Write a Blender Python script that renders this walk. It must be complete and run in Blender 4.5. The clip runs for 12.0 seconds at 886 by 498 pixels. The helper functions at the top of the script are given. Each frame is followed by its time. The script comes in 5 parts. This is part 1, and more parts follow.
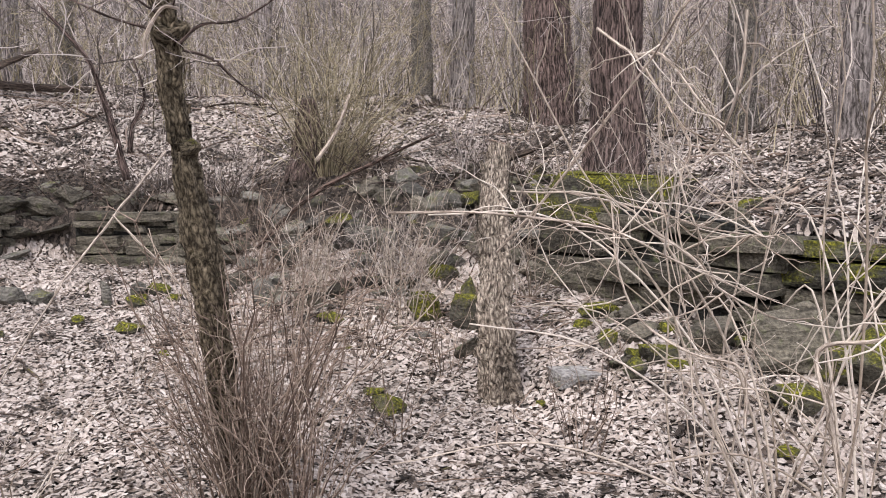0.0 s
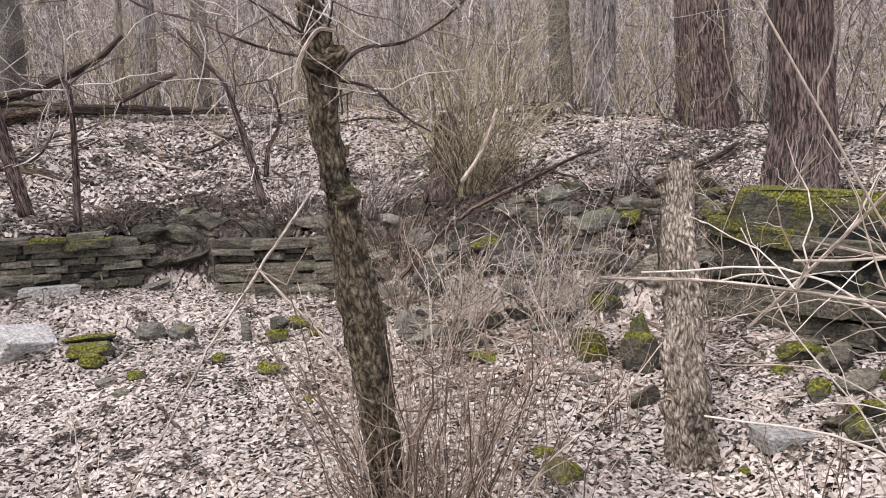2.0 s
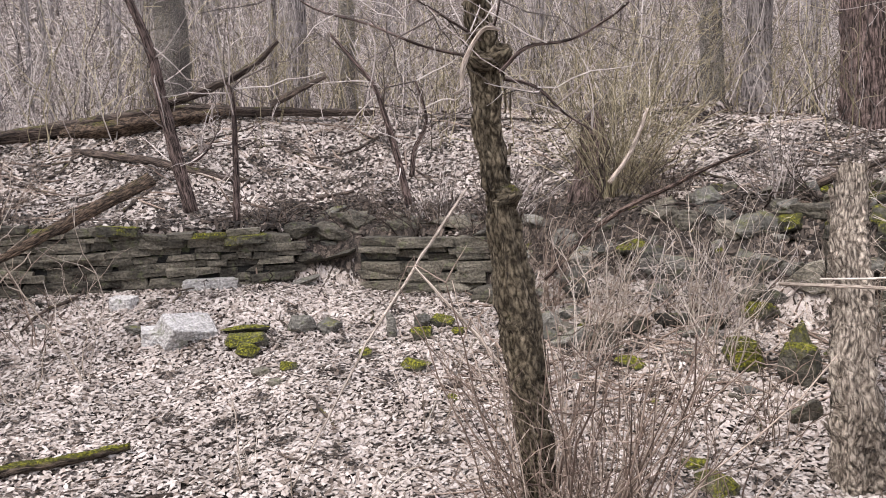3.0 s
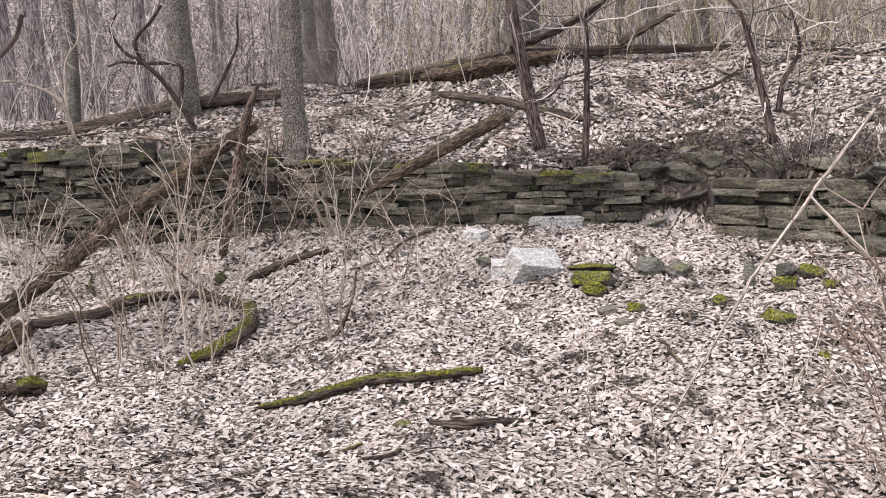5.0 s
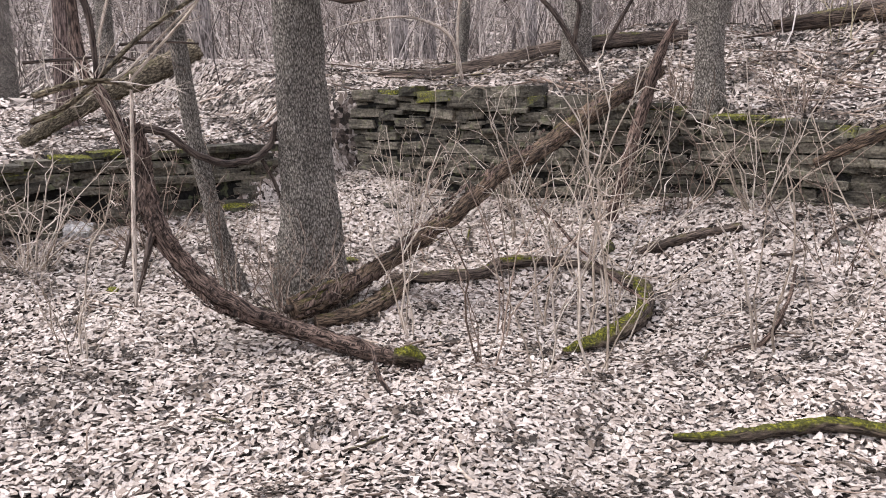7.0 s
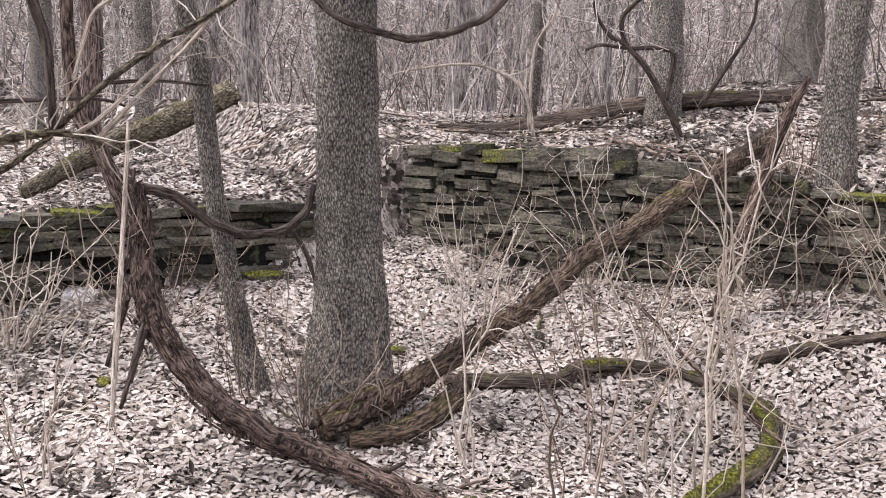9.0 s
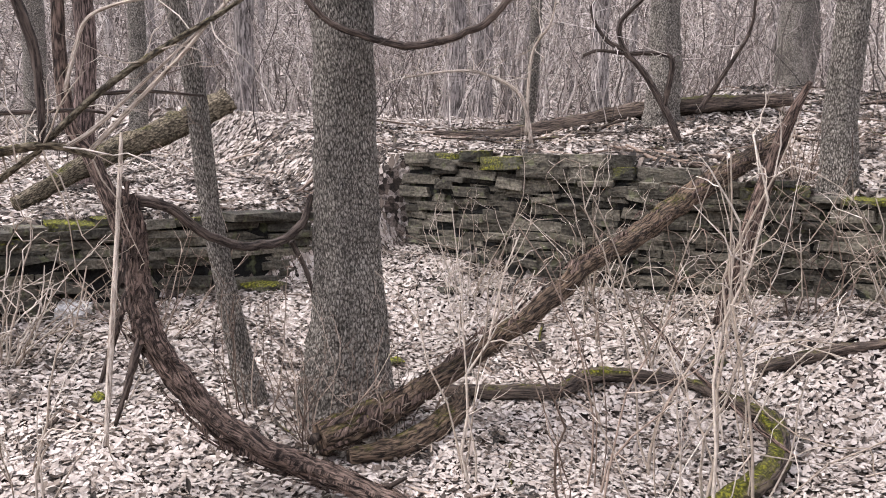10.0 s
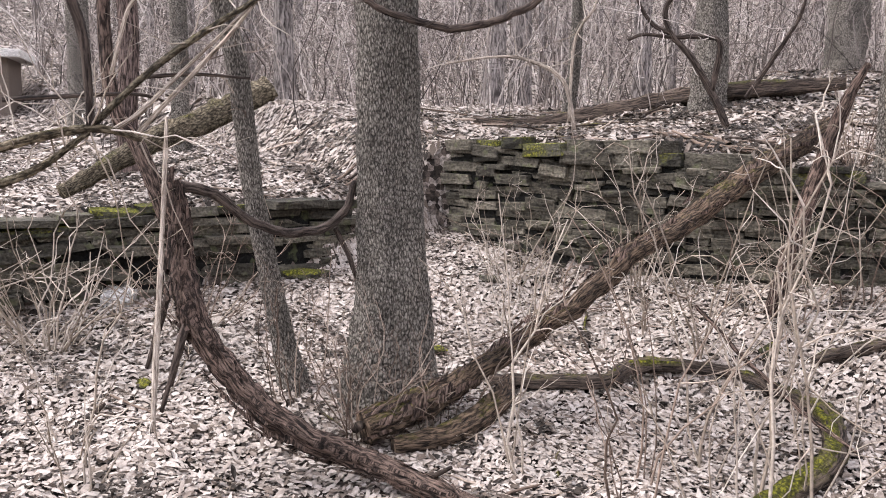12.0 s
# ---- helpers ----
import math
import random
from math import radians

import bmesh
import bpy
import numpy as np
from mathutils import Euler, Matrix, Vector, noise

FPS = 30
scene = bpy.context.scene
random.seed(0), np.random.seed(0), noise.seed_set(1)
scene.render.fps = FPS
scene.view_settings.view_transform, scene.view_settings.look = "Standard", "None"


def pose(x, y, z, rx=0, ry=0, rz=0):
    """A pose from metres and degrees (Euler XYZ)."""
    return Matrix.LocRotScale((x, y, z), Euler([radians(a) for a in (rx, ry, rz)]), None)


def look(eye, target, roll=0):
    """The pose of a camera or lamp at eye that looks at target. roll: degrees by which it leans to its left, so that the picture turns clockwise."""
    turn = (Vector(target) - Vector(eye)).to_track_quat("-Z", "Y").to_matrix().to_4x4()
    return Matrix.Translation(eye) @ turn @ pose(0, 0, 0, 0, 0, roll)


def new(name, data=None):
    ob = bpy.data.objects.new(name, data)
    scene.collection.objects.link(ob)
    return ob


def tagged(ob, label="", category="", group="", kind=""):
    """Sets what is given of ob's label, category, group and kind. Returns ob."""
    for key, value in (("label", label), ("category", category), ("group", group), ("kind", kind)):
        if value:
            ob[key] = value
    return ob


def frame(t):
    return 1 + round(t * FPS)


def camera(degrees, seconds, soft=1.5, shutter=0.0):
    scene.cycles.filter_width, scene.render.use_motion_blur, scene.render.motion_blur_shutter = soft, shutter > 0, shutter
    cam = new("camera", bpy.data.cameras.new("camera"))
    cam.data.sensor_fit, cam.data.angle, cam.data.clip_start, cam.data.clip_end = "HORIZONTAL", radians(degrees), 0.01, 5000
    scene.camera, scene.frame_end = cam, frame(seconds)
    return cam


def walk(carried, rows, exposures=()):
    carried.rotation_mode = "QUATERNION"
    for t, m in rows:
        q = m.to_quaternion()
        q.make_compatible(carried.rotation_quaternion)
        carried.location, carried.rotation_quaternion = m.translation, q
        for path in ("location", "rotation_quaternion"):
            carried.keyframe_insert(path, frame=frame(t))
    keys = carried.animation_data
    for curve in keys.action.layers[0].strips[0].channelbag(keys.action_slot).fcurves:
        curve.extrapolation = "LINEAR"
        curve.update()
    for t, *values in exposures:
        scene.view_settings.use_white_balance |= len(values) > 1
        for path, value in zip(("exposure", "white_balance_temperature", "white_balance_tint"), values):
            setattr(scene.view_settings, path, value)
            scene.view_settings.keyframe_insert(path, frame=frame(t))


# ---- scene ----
import itertools

cam = camera(56.4, 12.0, soft=1.0)
PATH = [
    (0, (0.072, -0.197, 1.585), (0.054, 1.79, 1.358), 0.2),
    (0.5, (-0.12, 0.127, 1.645), (-0.199, 2.11, 1.399), -1.2),
    (1, (-0.173, 0.509, 1.719), (-0.314, 2.489, 1.477), -1.5),
    (1.5, (-0.249, 0.637, 1.749), (-0.455, 2.611, 1.507), -1.3),
    (2, (-0.33, 0.635, 1.769), (-0.637, 2.599, 1.549), -1.7),
    (2.5, (-0.394, 0.637, 1.764), (-0.849, 2.573, 1.56), -1.5),
    (2.7, (-0.415, 0.625, 1.763), (-0.939, 2.544, 1.558), -1.5),
    (4.3, (-0.538, 0.68, 1.721), (-1.503, 2.418, 1.504), -1.3),
    (4.5, (-0.558, 0.696, 1.7), (-1.585, 2.397, 1.473), -1.3),
    (5, (-0.747, 0.745, 1.607), (-2.043, 2.238, 1.305), -2.0),
    (5.5, (-1.156, 0.781, 1.587), (-2.6, 2.12, 1.234), -1.5),
    (6, (-1.494, 0.812, 1.574), (-3.057, 1.995, 1.176), -0.9),
    (6.5, (-1.907, 1.035, 1.558), (-3.602, 2.006, 1.132), -1.1),
    (7, (-2.296, 1.202, 1.587), (-4.064, 2.043, 1.179), -0.1),
    (7.5, (-2.885, 1.351, 1.541), (-4.671, 2.144, 1.117), 0.5),
    (7.7, (-3.049, 1.374, 1.589), (-4.839, 2.172, 1.19), 0.6),
    (9.3, (-3.795, 1.688, 1.655), (-5.63, 2.429, 1.369), 2.1),
    (9.5, (-3.812, 1.689, 1.66), (-5.646, 2.435, 1.381), 1.9),
    (10, (-3.83, 1.673, 1.661), (-5.66, 2.43, 1.38), 1.6),
    (10.5, (-3.819, 1.648, 1.664), (-5.66, 2.377, 1.384), 1.3),
    (11, (-3.811, 1.621, 1.664), (-5.683, 2.271, 1.394), 1.1),
    (11.5, (-3.816, 1.623, 1.656), (-5.707, 2.213, 1.379), 1.2),
    (12, (-3.928, 1.65, 1.626), (-5.786, 2.325, 1.319), 1.3),
]
walk(cam, [(t, look(eye, target, roll)) for t, eye, target, roll in PATH], [(0.0, 1.30), (2.5, 1.40), (5.5, 1.55), (7.5, 1.6), (9.5, 1.7), (12.0, 1.68)])

# ---- light: a bright overcast day in early spring ----
SUN = (radians(52), radians(205))
world = bpy.data.worlds.new("sky")
scene.world = world
world.use_nodes = True
sky = world.node_tree.nodes.new("ShaderNodeTexSky")
sky.sky_type, sky.sun_disc, sky.sun_elevation, sky.sun_rotation = "NISHITA", False, SUN[0], SUN[1]
sky.air_density, sky.dust_density = 1.0, 4.0
soften = world.node_tree.nodes.new("ShaderNodeMixRGB")
soften.inputs[0].default_value, soften.inputs[2].default_value = 0.75, (7.1, 7.0, 7.75, 1)
world.node_tree.links.new(sky.outputs[0], soften.inputs[1])
back = world.node_tree.nodes["Background"]
back.inputs[1].default_value = 0.12
world.node_tree.links.new(soften.outputs[0], back.inputs[0])
sun = new("sun", bpy.data.lights.new("sun", "SUN"))
sun.data.energy, sun.data.angle, sun.data.color = 1.1, radians(14), (1.0, 0.965, 0.96)
sun.matrix_world = look((0, 0, 30), (0 - 30 * math.sin(SUN[1]) / math.tan(SUN[0]), 0 - 30 * math.cos(SUN[1]) / math.tan(SUN[0]), 0))

# ---- materials ----
def material(name, rough=0.9):
    m = bpy.data.materials.new(name)
    m.use_nodes = True
    nt = m.node_tree
    bsdf = nt.nodes["Principled BSDF"]
    bsdf.inputs["Roughness"].default_value = rough
    bsdf.inputs["Specular IOR Level"].default_value = 0.25
    return m, nt, bsdf


def node(nt, kind, inputs=(), **settings):
    n = nt.nodes.new(kind)
    for k, v in settings.items():
        setattr(n, k, v)
    for k, v in dict(inputs).items():
        if hasattr(v, "links"):
            nt.links.new(v, n.inputs[k])
        else:
            n.inputs[k].default_value = v
    return n


def ramp(nt, fac, *stops):
    r = nt.nodes.new("ShaderNodeValToRGB")
    nt.links.new(fac, r.inputs[0])
    e = r.color_ramp.elements
    while len(e) < len(stops):
        e.new(0.5)
    for item, (p, c) in zip(e, stops):
        item.position, item.color = p, (*c, 1)
    return r.outputs[0]


def grey(p, v):
    return (p, (v, v, v))


def bump(nt, bsdf, height, strength, distance):
    b = node(nt, "ShaderNodeBump", {"Height": height, "Strength": strength, "Distance": distance})
    nt.links.new(b.outputs[0], bsdf.inputs["Normal"])


def mix(nt, fac, a, b, how="MIX"):
    return node(nt, "ShaderNodeMixRGB", {0: fac, 1: a, 2: b}, blend_type=how).outputs[0]


MOSS_DARK, MOSS_LIGHT = (0.018, 0.019, 0.004), (0.26, 0.25, 0.022)


def mossy(nt, base, coords, amount, scale=3.0):
    """Lays moss over the parts that look up, in patches."""
    geo = node(nt, "ShaderNodeNewGeometry")
    up = node(nt, "ShaderNodeSeparateXYZ", {0: geo.outputs["Normal"]}).outputs[2]
    patch = node(nt, "ShaderNodeTexNoise", {"Vector": coords, "Scale": scale, "Detail": 6.0}).outputs[0]
    s = node(nt, "ShaderNodeMath", {0: up, 1: 0.32}, operation="MULTIPLY").outputs[0]
    s = node(nt, "ShaderNodeMath", {0: s, 1: patch}, operation="ADD").outputs[0]
    tufts = node(nt, "ShaderNodeTexNoise", {"Vector": coords, "Scale": 22.0, "Detail": 6.0, "Roughness": 0.7}).outputs[0]
    s = node(nt, "ShaderNodeMath", {0: tufts, 1: 0.55, 2: s}, operation="MULTIPLY_ADD").outputs[0]
    fac = ramp(nt, node(nt, "ShaderNodeMath", {0: s, 1: 0.5}, operation="MULTIPLY").outputs[0], grey(0.60 - amount * 0.5, 0), grey(0.74 - amount * 0.5, 1))
    fine = node(nt, "ShaderNodeTexNoise", {"Vector": coords, "Scale": 45.0, "Detail": 5.0}).outputs[0]
    green = ramp(nt, fine, (0.3, MOSS_DARK), (0.5, (0.066, 0.065, 0.009)), (0.72, MOSS_LIGHT))
    return mix(nt, fac, base, green)


def bark_material(name, dark, light, stretch=(30.0, 5.0), moss=0.0, depth=0.02, plates=0.0):
    m, nt, bsdf = material(name, 0.92)
    uv = node(nt, "ShaderNodeUVMap").outputs[0]
    co = node(nt, "ShaderNodeTexCoord").outputs["Object"]
    fib = node(nt, "ShaderNodeMapping", {0: uv, 3: (stretch[0] * 2.1, stretch[1] * 2.0, 1)}).outputs[0]
    wob = node(nt, "ShaderNodeTexNoise", {"Vector": co, "Scale": 9.0, "Detail": 5.0}).outputs[1]
    wob = node(nt, "ShaderNodeVectorMath", {0: wob, 1: (1.5, 1.0, 1.0)}, operation="MULTIPLY").outputs[0]
    fib = node(nt, "ShaderNodeVectorMath", {0: fib, 1: wob}, operation="ADD").outputs[0]
    ridges = node(nt, "ShaderNodeTexNoise", {"Vector": fib, "Scale": 1.0, "Detail": 7.0, "Roughness": 0.68}).outputs[0]
    cell = node(nt, "ShaderNodeTexVoronoi", {"Vector": fib, "Scale": 0.7}, feature="DISTANCE_TO_EDGE").outputs[0]
    crack = ramp(nt, cell, grey(0.0, 0.25), grey(0.3, 1.0))
    high = mix(nt, 0.2 + plates * 0.3, ridges, crack, "MULTIPLY")
    tone = ramp(nt, high, (0.27, tuple(v * 0.18 for v in dark)), (0.37, dark), (0.47, light), (0.60, tuple(min(1, v * 1.7) for v in light)))
    wide = node(nt, "ShaderNodeTexNoise", {"Vector": co, "Scale": 2.2, "Detail": 4.0}).outputs[0]
    tone = mix(nt, 1.0, tone, ramp(nt, wide, grey(0.3, 0.6), grey(0.7, 1.15)), "MULTIPLY")
    rnd = node(nt, "ShaderNodeObjectInfo").outputs["Random"]
    tone = mix(nt, 1.0, tone, ramp(nt, rnd, grey(0, 0.85), grey(1, 1.1)), "MULTIPLY")
    if moss:
        tone = mossy(nt, tone, co, moss)
    nt.links.new(tone, bsdf.inputs["Base Color"])
    bump(nt, bsdf, high, 1.0, depth * 2.5)
    return m


def stone_material(name, dark, light, moss=0.0, layers=14.0):
    m, nt, bsdf = material(name, 0.88)
    co = node(nt, "ShaderNodeNewGeometry").outputs["Position"]
    bed = node(nt, "ShaderNodeMapping", {0: co, 3: (2.5, 2.5, layers)}).outputs[0]
    a = node(nt, "ShaderNodeTexNoise", {"Vector": bed, "Scale": 1.6, "Detail": 8.0, "Roughness": 0.65}).outputs[0]
    b = node(nt, "ShaderNodeTexNoise", {"Vector": co, "Scale": 38.0, "Detail": 6.0}).outputs[0]
    rnd = node(nt, "ShaderNodeObjectInfo").outputs["Random"]
    isle = node(nt, "ShaderNodeNewGeometry").outputs["Random Per Island"]
    tone = ramp(nt, a, (0.28, dark), (0.7, light))
    tone = mix(nt, 0.6, tone, ramp(nt, b, grey(0.36, 0.25), grey(0.64, 1.35)), "MULTIPLY")
    tone = mix(nt, 1.0, tone, ramp(nt, rnd, grey(0, 0.45), grey(1, 1.35)), "MULTIPLY")
    tone = mix(nt, 1.0, tone, ramp(nt, isle, grey(0, 0.75), grey(1, 1.15)), "MULTIPLY")
    lichen = node(nt, "ShaderNodeTexNoise", {"Vector": co, "Scale": 9.0, "Detail": 6.0}).outputs[0]
    tone = mix(nt, ramp(nt, lichen, grey(0.58, 0), grey(0.68, 0.5)), tone, (0.13, 0.14, 0.07, 1))
    if moss:
        tone = mossy(nt, tone, co, moss, 4.0)
    nt.links.new(tone, bsdf.inputs["Base Color"])
    h = mix(nt, 0.5, a, b)
    bump(nt, bsdf, h, 1.0, 0.05)
    return m


def leaf_material(name, *stops):
    m, nt, bsdf = material(name, 0.75)
    isle = node(nt, "ShaderNodeNewGeometry").outputs["Random Per Island"]
    co = node(nt, "ShaderNodeNewGeometry").outputs["Position"]
    tone = ramp(nt, isle, *stops)
    vein = node(nt, "ShaderNodeTexNoise", {"Vector": co, "Scale": 60.0, "Detail": 4.0}).outputs[0]
    tone = mix(nt, 1.0, tone, ramp(nt, vein, grey(0.3, 0.72), grey(0.7, 1.12)), "MULTIPLY")
    wide = node(nt, "ShaderNodeTexNoise", {"Vector": co, "Scale": 0.9, "Detail": 3.0}).outputs[0]
    tone = mix(nt, 1.0, tone, ramp(nt, wide, grey(0.35, 0.78), grey(0.65, 1.08)), "MULTIPLY")
    nt.links.new(tone, bsdf.inputs["Base Color"])
    bump(nt, bsdf, vein, 0.4, 0.01)
    return m


def twig_material(name, *stops):
    m, nt, bsdf = material(name, 0.8)
    isle = node(nt, "ShaderNodeNewGeometry").outputs["Random Per Island"]
    co = node(nt, "ShaderNodeNewGeometry").outputs["Position"]
    spots = node(nt, "ShaderNodeTexNoise", {"Vector": co, "Scale": 30.0, "Detail": 4.0}).outputs[0]
    tone = mix(nt, 1.0, ramp(nt, isle, *stops), ramp(nt, spots, grey(0.3, 0.65), grey(0.7, 1.15)), "MULTIPLY")
    nt.links.new(tone, bsdf.inputs["Base Color"])
    bump(nt, bsdf, spots, 0.5, 0.004)
    return m


def litter_material():
    m, nt, bsdf = material("leaf_mould", 0.95)
    co = node(nt, "ShaderNodeNewGeometry").outputs["Position"]
    v = node(nt, "ShaderNodeTexVoronoi", {"Vector": co, "Scale": 16.0})
    pick = node(nt, "ShaderNodeSeparateXYZ", {0: v.outputs["Color"]}).outputs[0]
    n = node(nt, "ShaderNodeTexNoise", {"Vector": co, "Scale": 24.0, "Detail": 8.0, "Roughness": 0.7}).outputs[0]
    tone = ramp(nt, pick, (0.1, (0.025, 0.018, 0.014)), (0.4, (0.12, 0.09, 0.075)), (0.7, (0.32, 0.265, 0.235)), (1.0, (0.52, 0.46, 0.42)))
    tone = mix(nt, 1.0, tone, ramp(nt, n, grey(0.35, 0.15), grey(0.65, 1.1)), "MULTIPLY")
    nt.links.new(tone, bsdf.inputs["Base Color"])
    bump(nt, bsdf, n, 1.0, 0.05)
    return m


LITTER = litter_material()
LEAF = leaf_material("bleached_leaf", (0.0, (0.065, 0.047, 0.036)), (0.10, (0.22, 0.175, 0.145)), (0.30, (0.355, 0.30, 0.262)), (0.65, (0.45, 0.39, 0.348)), (1.0, (0.55, 0.49, 0.447)))
LEAF_DARK = leaf_material("rotting_leaf", (0.0, (0.012, 0.009, 0.007)), (0.6, (0.05, 0.038, 0.03)), (1.0, (0.16, 0.125, 0.10)))
BARK_GREY = bark_material("grey_bark", (0.115, 0.10, 0.085), (0.31, 0.28, 0.245), (40, 19), 0.06, 0.02, 0.8)
BARK_BROWN = bark_material("furrowed_bark", (0.055, 0.038, 0.033), (0.22, 0.16, 0.142), (24, 3.0), 0.0, 0.035, 0.5)
BARK_SNAG = bark_material("mossy_bark", (0.075, 0.058, 0.037), (0.225, 0.185, 0.128), (26, 13), 0.16, 0.025, 0.6)
BARK_DEAD = bark_material("flaking_bark", (0.22, 0.175, 0.137), (0.50, 0.425, 0.345), (22, 9), 0.0, 0.03, 0.8)
BARK_RED = bark_material("shaggy_bark", (0.045, 0.030, 0.024), (0.215, 0.15, 0.122), (30, 5.5), 0.0, 0.025, 0.5)
WOOD_ROT = bark_material("rotting_wood", (0.038, 0.026, 0.018), (0.17, 0.118, 0.082), (26, 6), 0.13, 0.025, 0.5)
WOOD_DARK = bark_material("wet_dark_wood", (0.025, 0.018, 0.015), (0.10, 0.075, 0.06), (26, 3), 0.14, 0.012, 0.2)
WOOD_MOSS = bark_material("moss_covered_wood", (0.035, 0.026, 0.02), (0.13, 0.10, 0.075), (24, 4), 0.46, 0.015, 0.3)
VINE_BARK = bark_material("dark_vine_bark", (0.028, 0.02, 0.017), (0.095, 0.072, 0.06), (30, 4), 0.0, 0.008, 0.2)
PALE_BARK = bark_material("pale_twig_bark", (0.24, 0.19, 0.15), (0.46, 0.39, 0.33), (60, 6), 0.0, 0.003, 0.1)
STONE = stone_material("slate_stone", (0.026, 0.023, 0.018), (0.21, 0.187, 0.146))
STONE_MOSS = stone_material("mossy_stone", (0.025, 0.023, 0.018), (0.13, 0.12, 0.095), 0.46)
STONE_GREY = stone_material("weathered_stone", (0.07, 0.065, 0.056), (0.24, 0.225, 0.195), 0.12)
STONE_PALE = stone_material("pale_stone", (0.45, 0.425, 0.40), (0.72, 0.69, 0.66))
# near-black colour that paints the shade in wall gaps and the shed window
DEEP_SHADE = stone_material("deep_shade", (0.006, 0.006, 0.0055), (0.025, 0.024, 0.021))
TWIG_PALE = twig_material("pale_cane", (0.0, (0.24, 0.19, 0.145)), (0.5, (0.42, 0.355, 0.295)), (1.0, (0.60, 0.53, 0.465)))
TWIG_BROWN = twig_material("brown_cane", (0.0, (0.075, 0.052, 0.04)), (0.5, (0.23, 0.168, 0.132)), (1.0, (0.47, 0.385, 0.315)))
TWIG_DARK = twig_material("dark_cane", (0.0, (0.03, 0.022, 0.017)), (0.6, (0.10, 0.075, 0.06)), (1.0, (0.26, 0.205, 0.165)))
TWIG_FAR = twig_material("grey_brush", (0.0, (0.04, 0.033, 0.03)), (0.35, (0.17, 0.14, 0.125)), (0.6, (0.33, 0.28, 0.255)), (1.0, (0.66, 0.59, 0.55)))
TWIG_YELLOW = twig_material("straw_brush", (0.0, (0.06, 0.048, 0.03)), (0.5, (0.25, 0.21, 0.13)), (1.0, (0.52, 0.45, 0.31)))
TRUNK_FAR = bark_material("far_bark", (0.10, 0.085, 0.08), (0.30, 0.265, 0.25), (14, 2), 0.0, 0.02, 0.2)
BOARD = twig_material("weathered_board", (0.0, (0.12, 0.09, 0.07)), (1.0, (0.22, 0.18, 0.15)))

# ---- mesh helpers ----
def mesh_of(name, verts, faces, mat, uvs=None, smooth=True):
    me = bpy.data.meshes.new(name)
    me.from_pydata([tuple(v) for v in verts], [], faces)
    if uvs is not None:
        layer = me.uv_layers.new(name="UVMap")
        layer.data.foreach_set("uv", np.asarray(uvs, np.float32).ravel())
    me.polygons.foreach_set("use_smooth", [smooth] * len(me.polygons))
    me.materials.append(mat)
    me.update()
    return me


def part(name, me, parent=None, label=""):
    ob = new(name, me)
    if parent:
        ob.parent = parent
    return tagged(ob, label)


def thing(name, label, category, group=""):
    return tagged(new(name), label, category, group)


def spline(pts, per=5):
    p = np.asarray(pts, float)
    p = np.vstack([2 * p[0] - p[1], p, 2 * p[-1] - p[-2]])
    out = []
    for i in range(1, len(p) - 2):
        for t in np.arange(per) / per:
            a, b, c, d = p[i - 1:i + 3]
            out.append(0.5 * (2 * b + (c - a) * t + (2 * a - 5 * b + 4 * c - d) * t * t + (3 * b - a - 3 * c + d) * t ** 3))
    return np.array(out + [p[-2]])


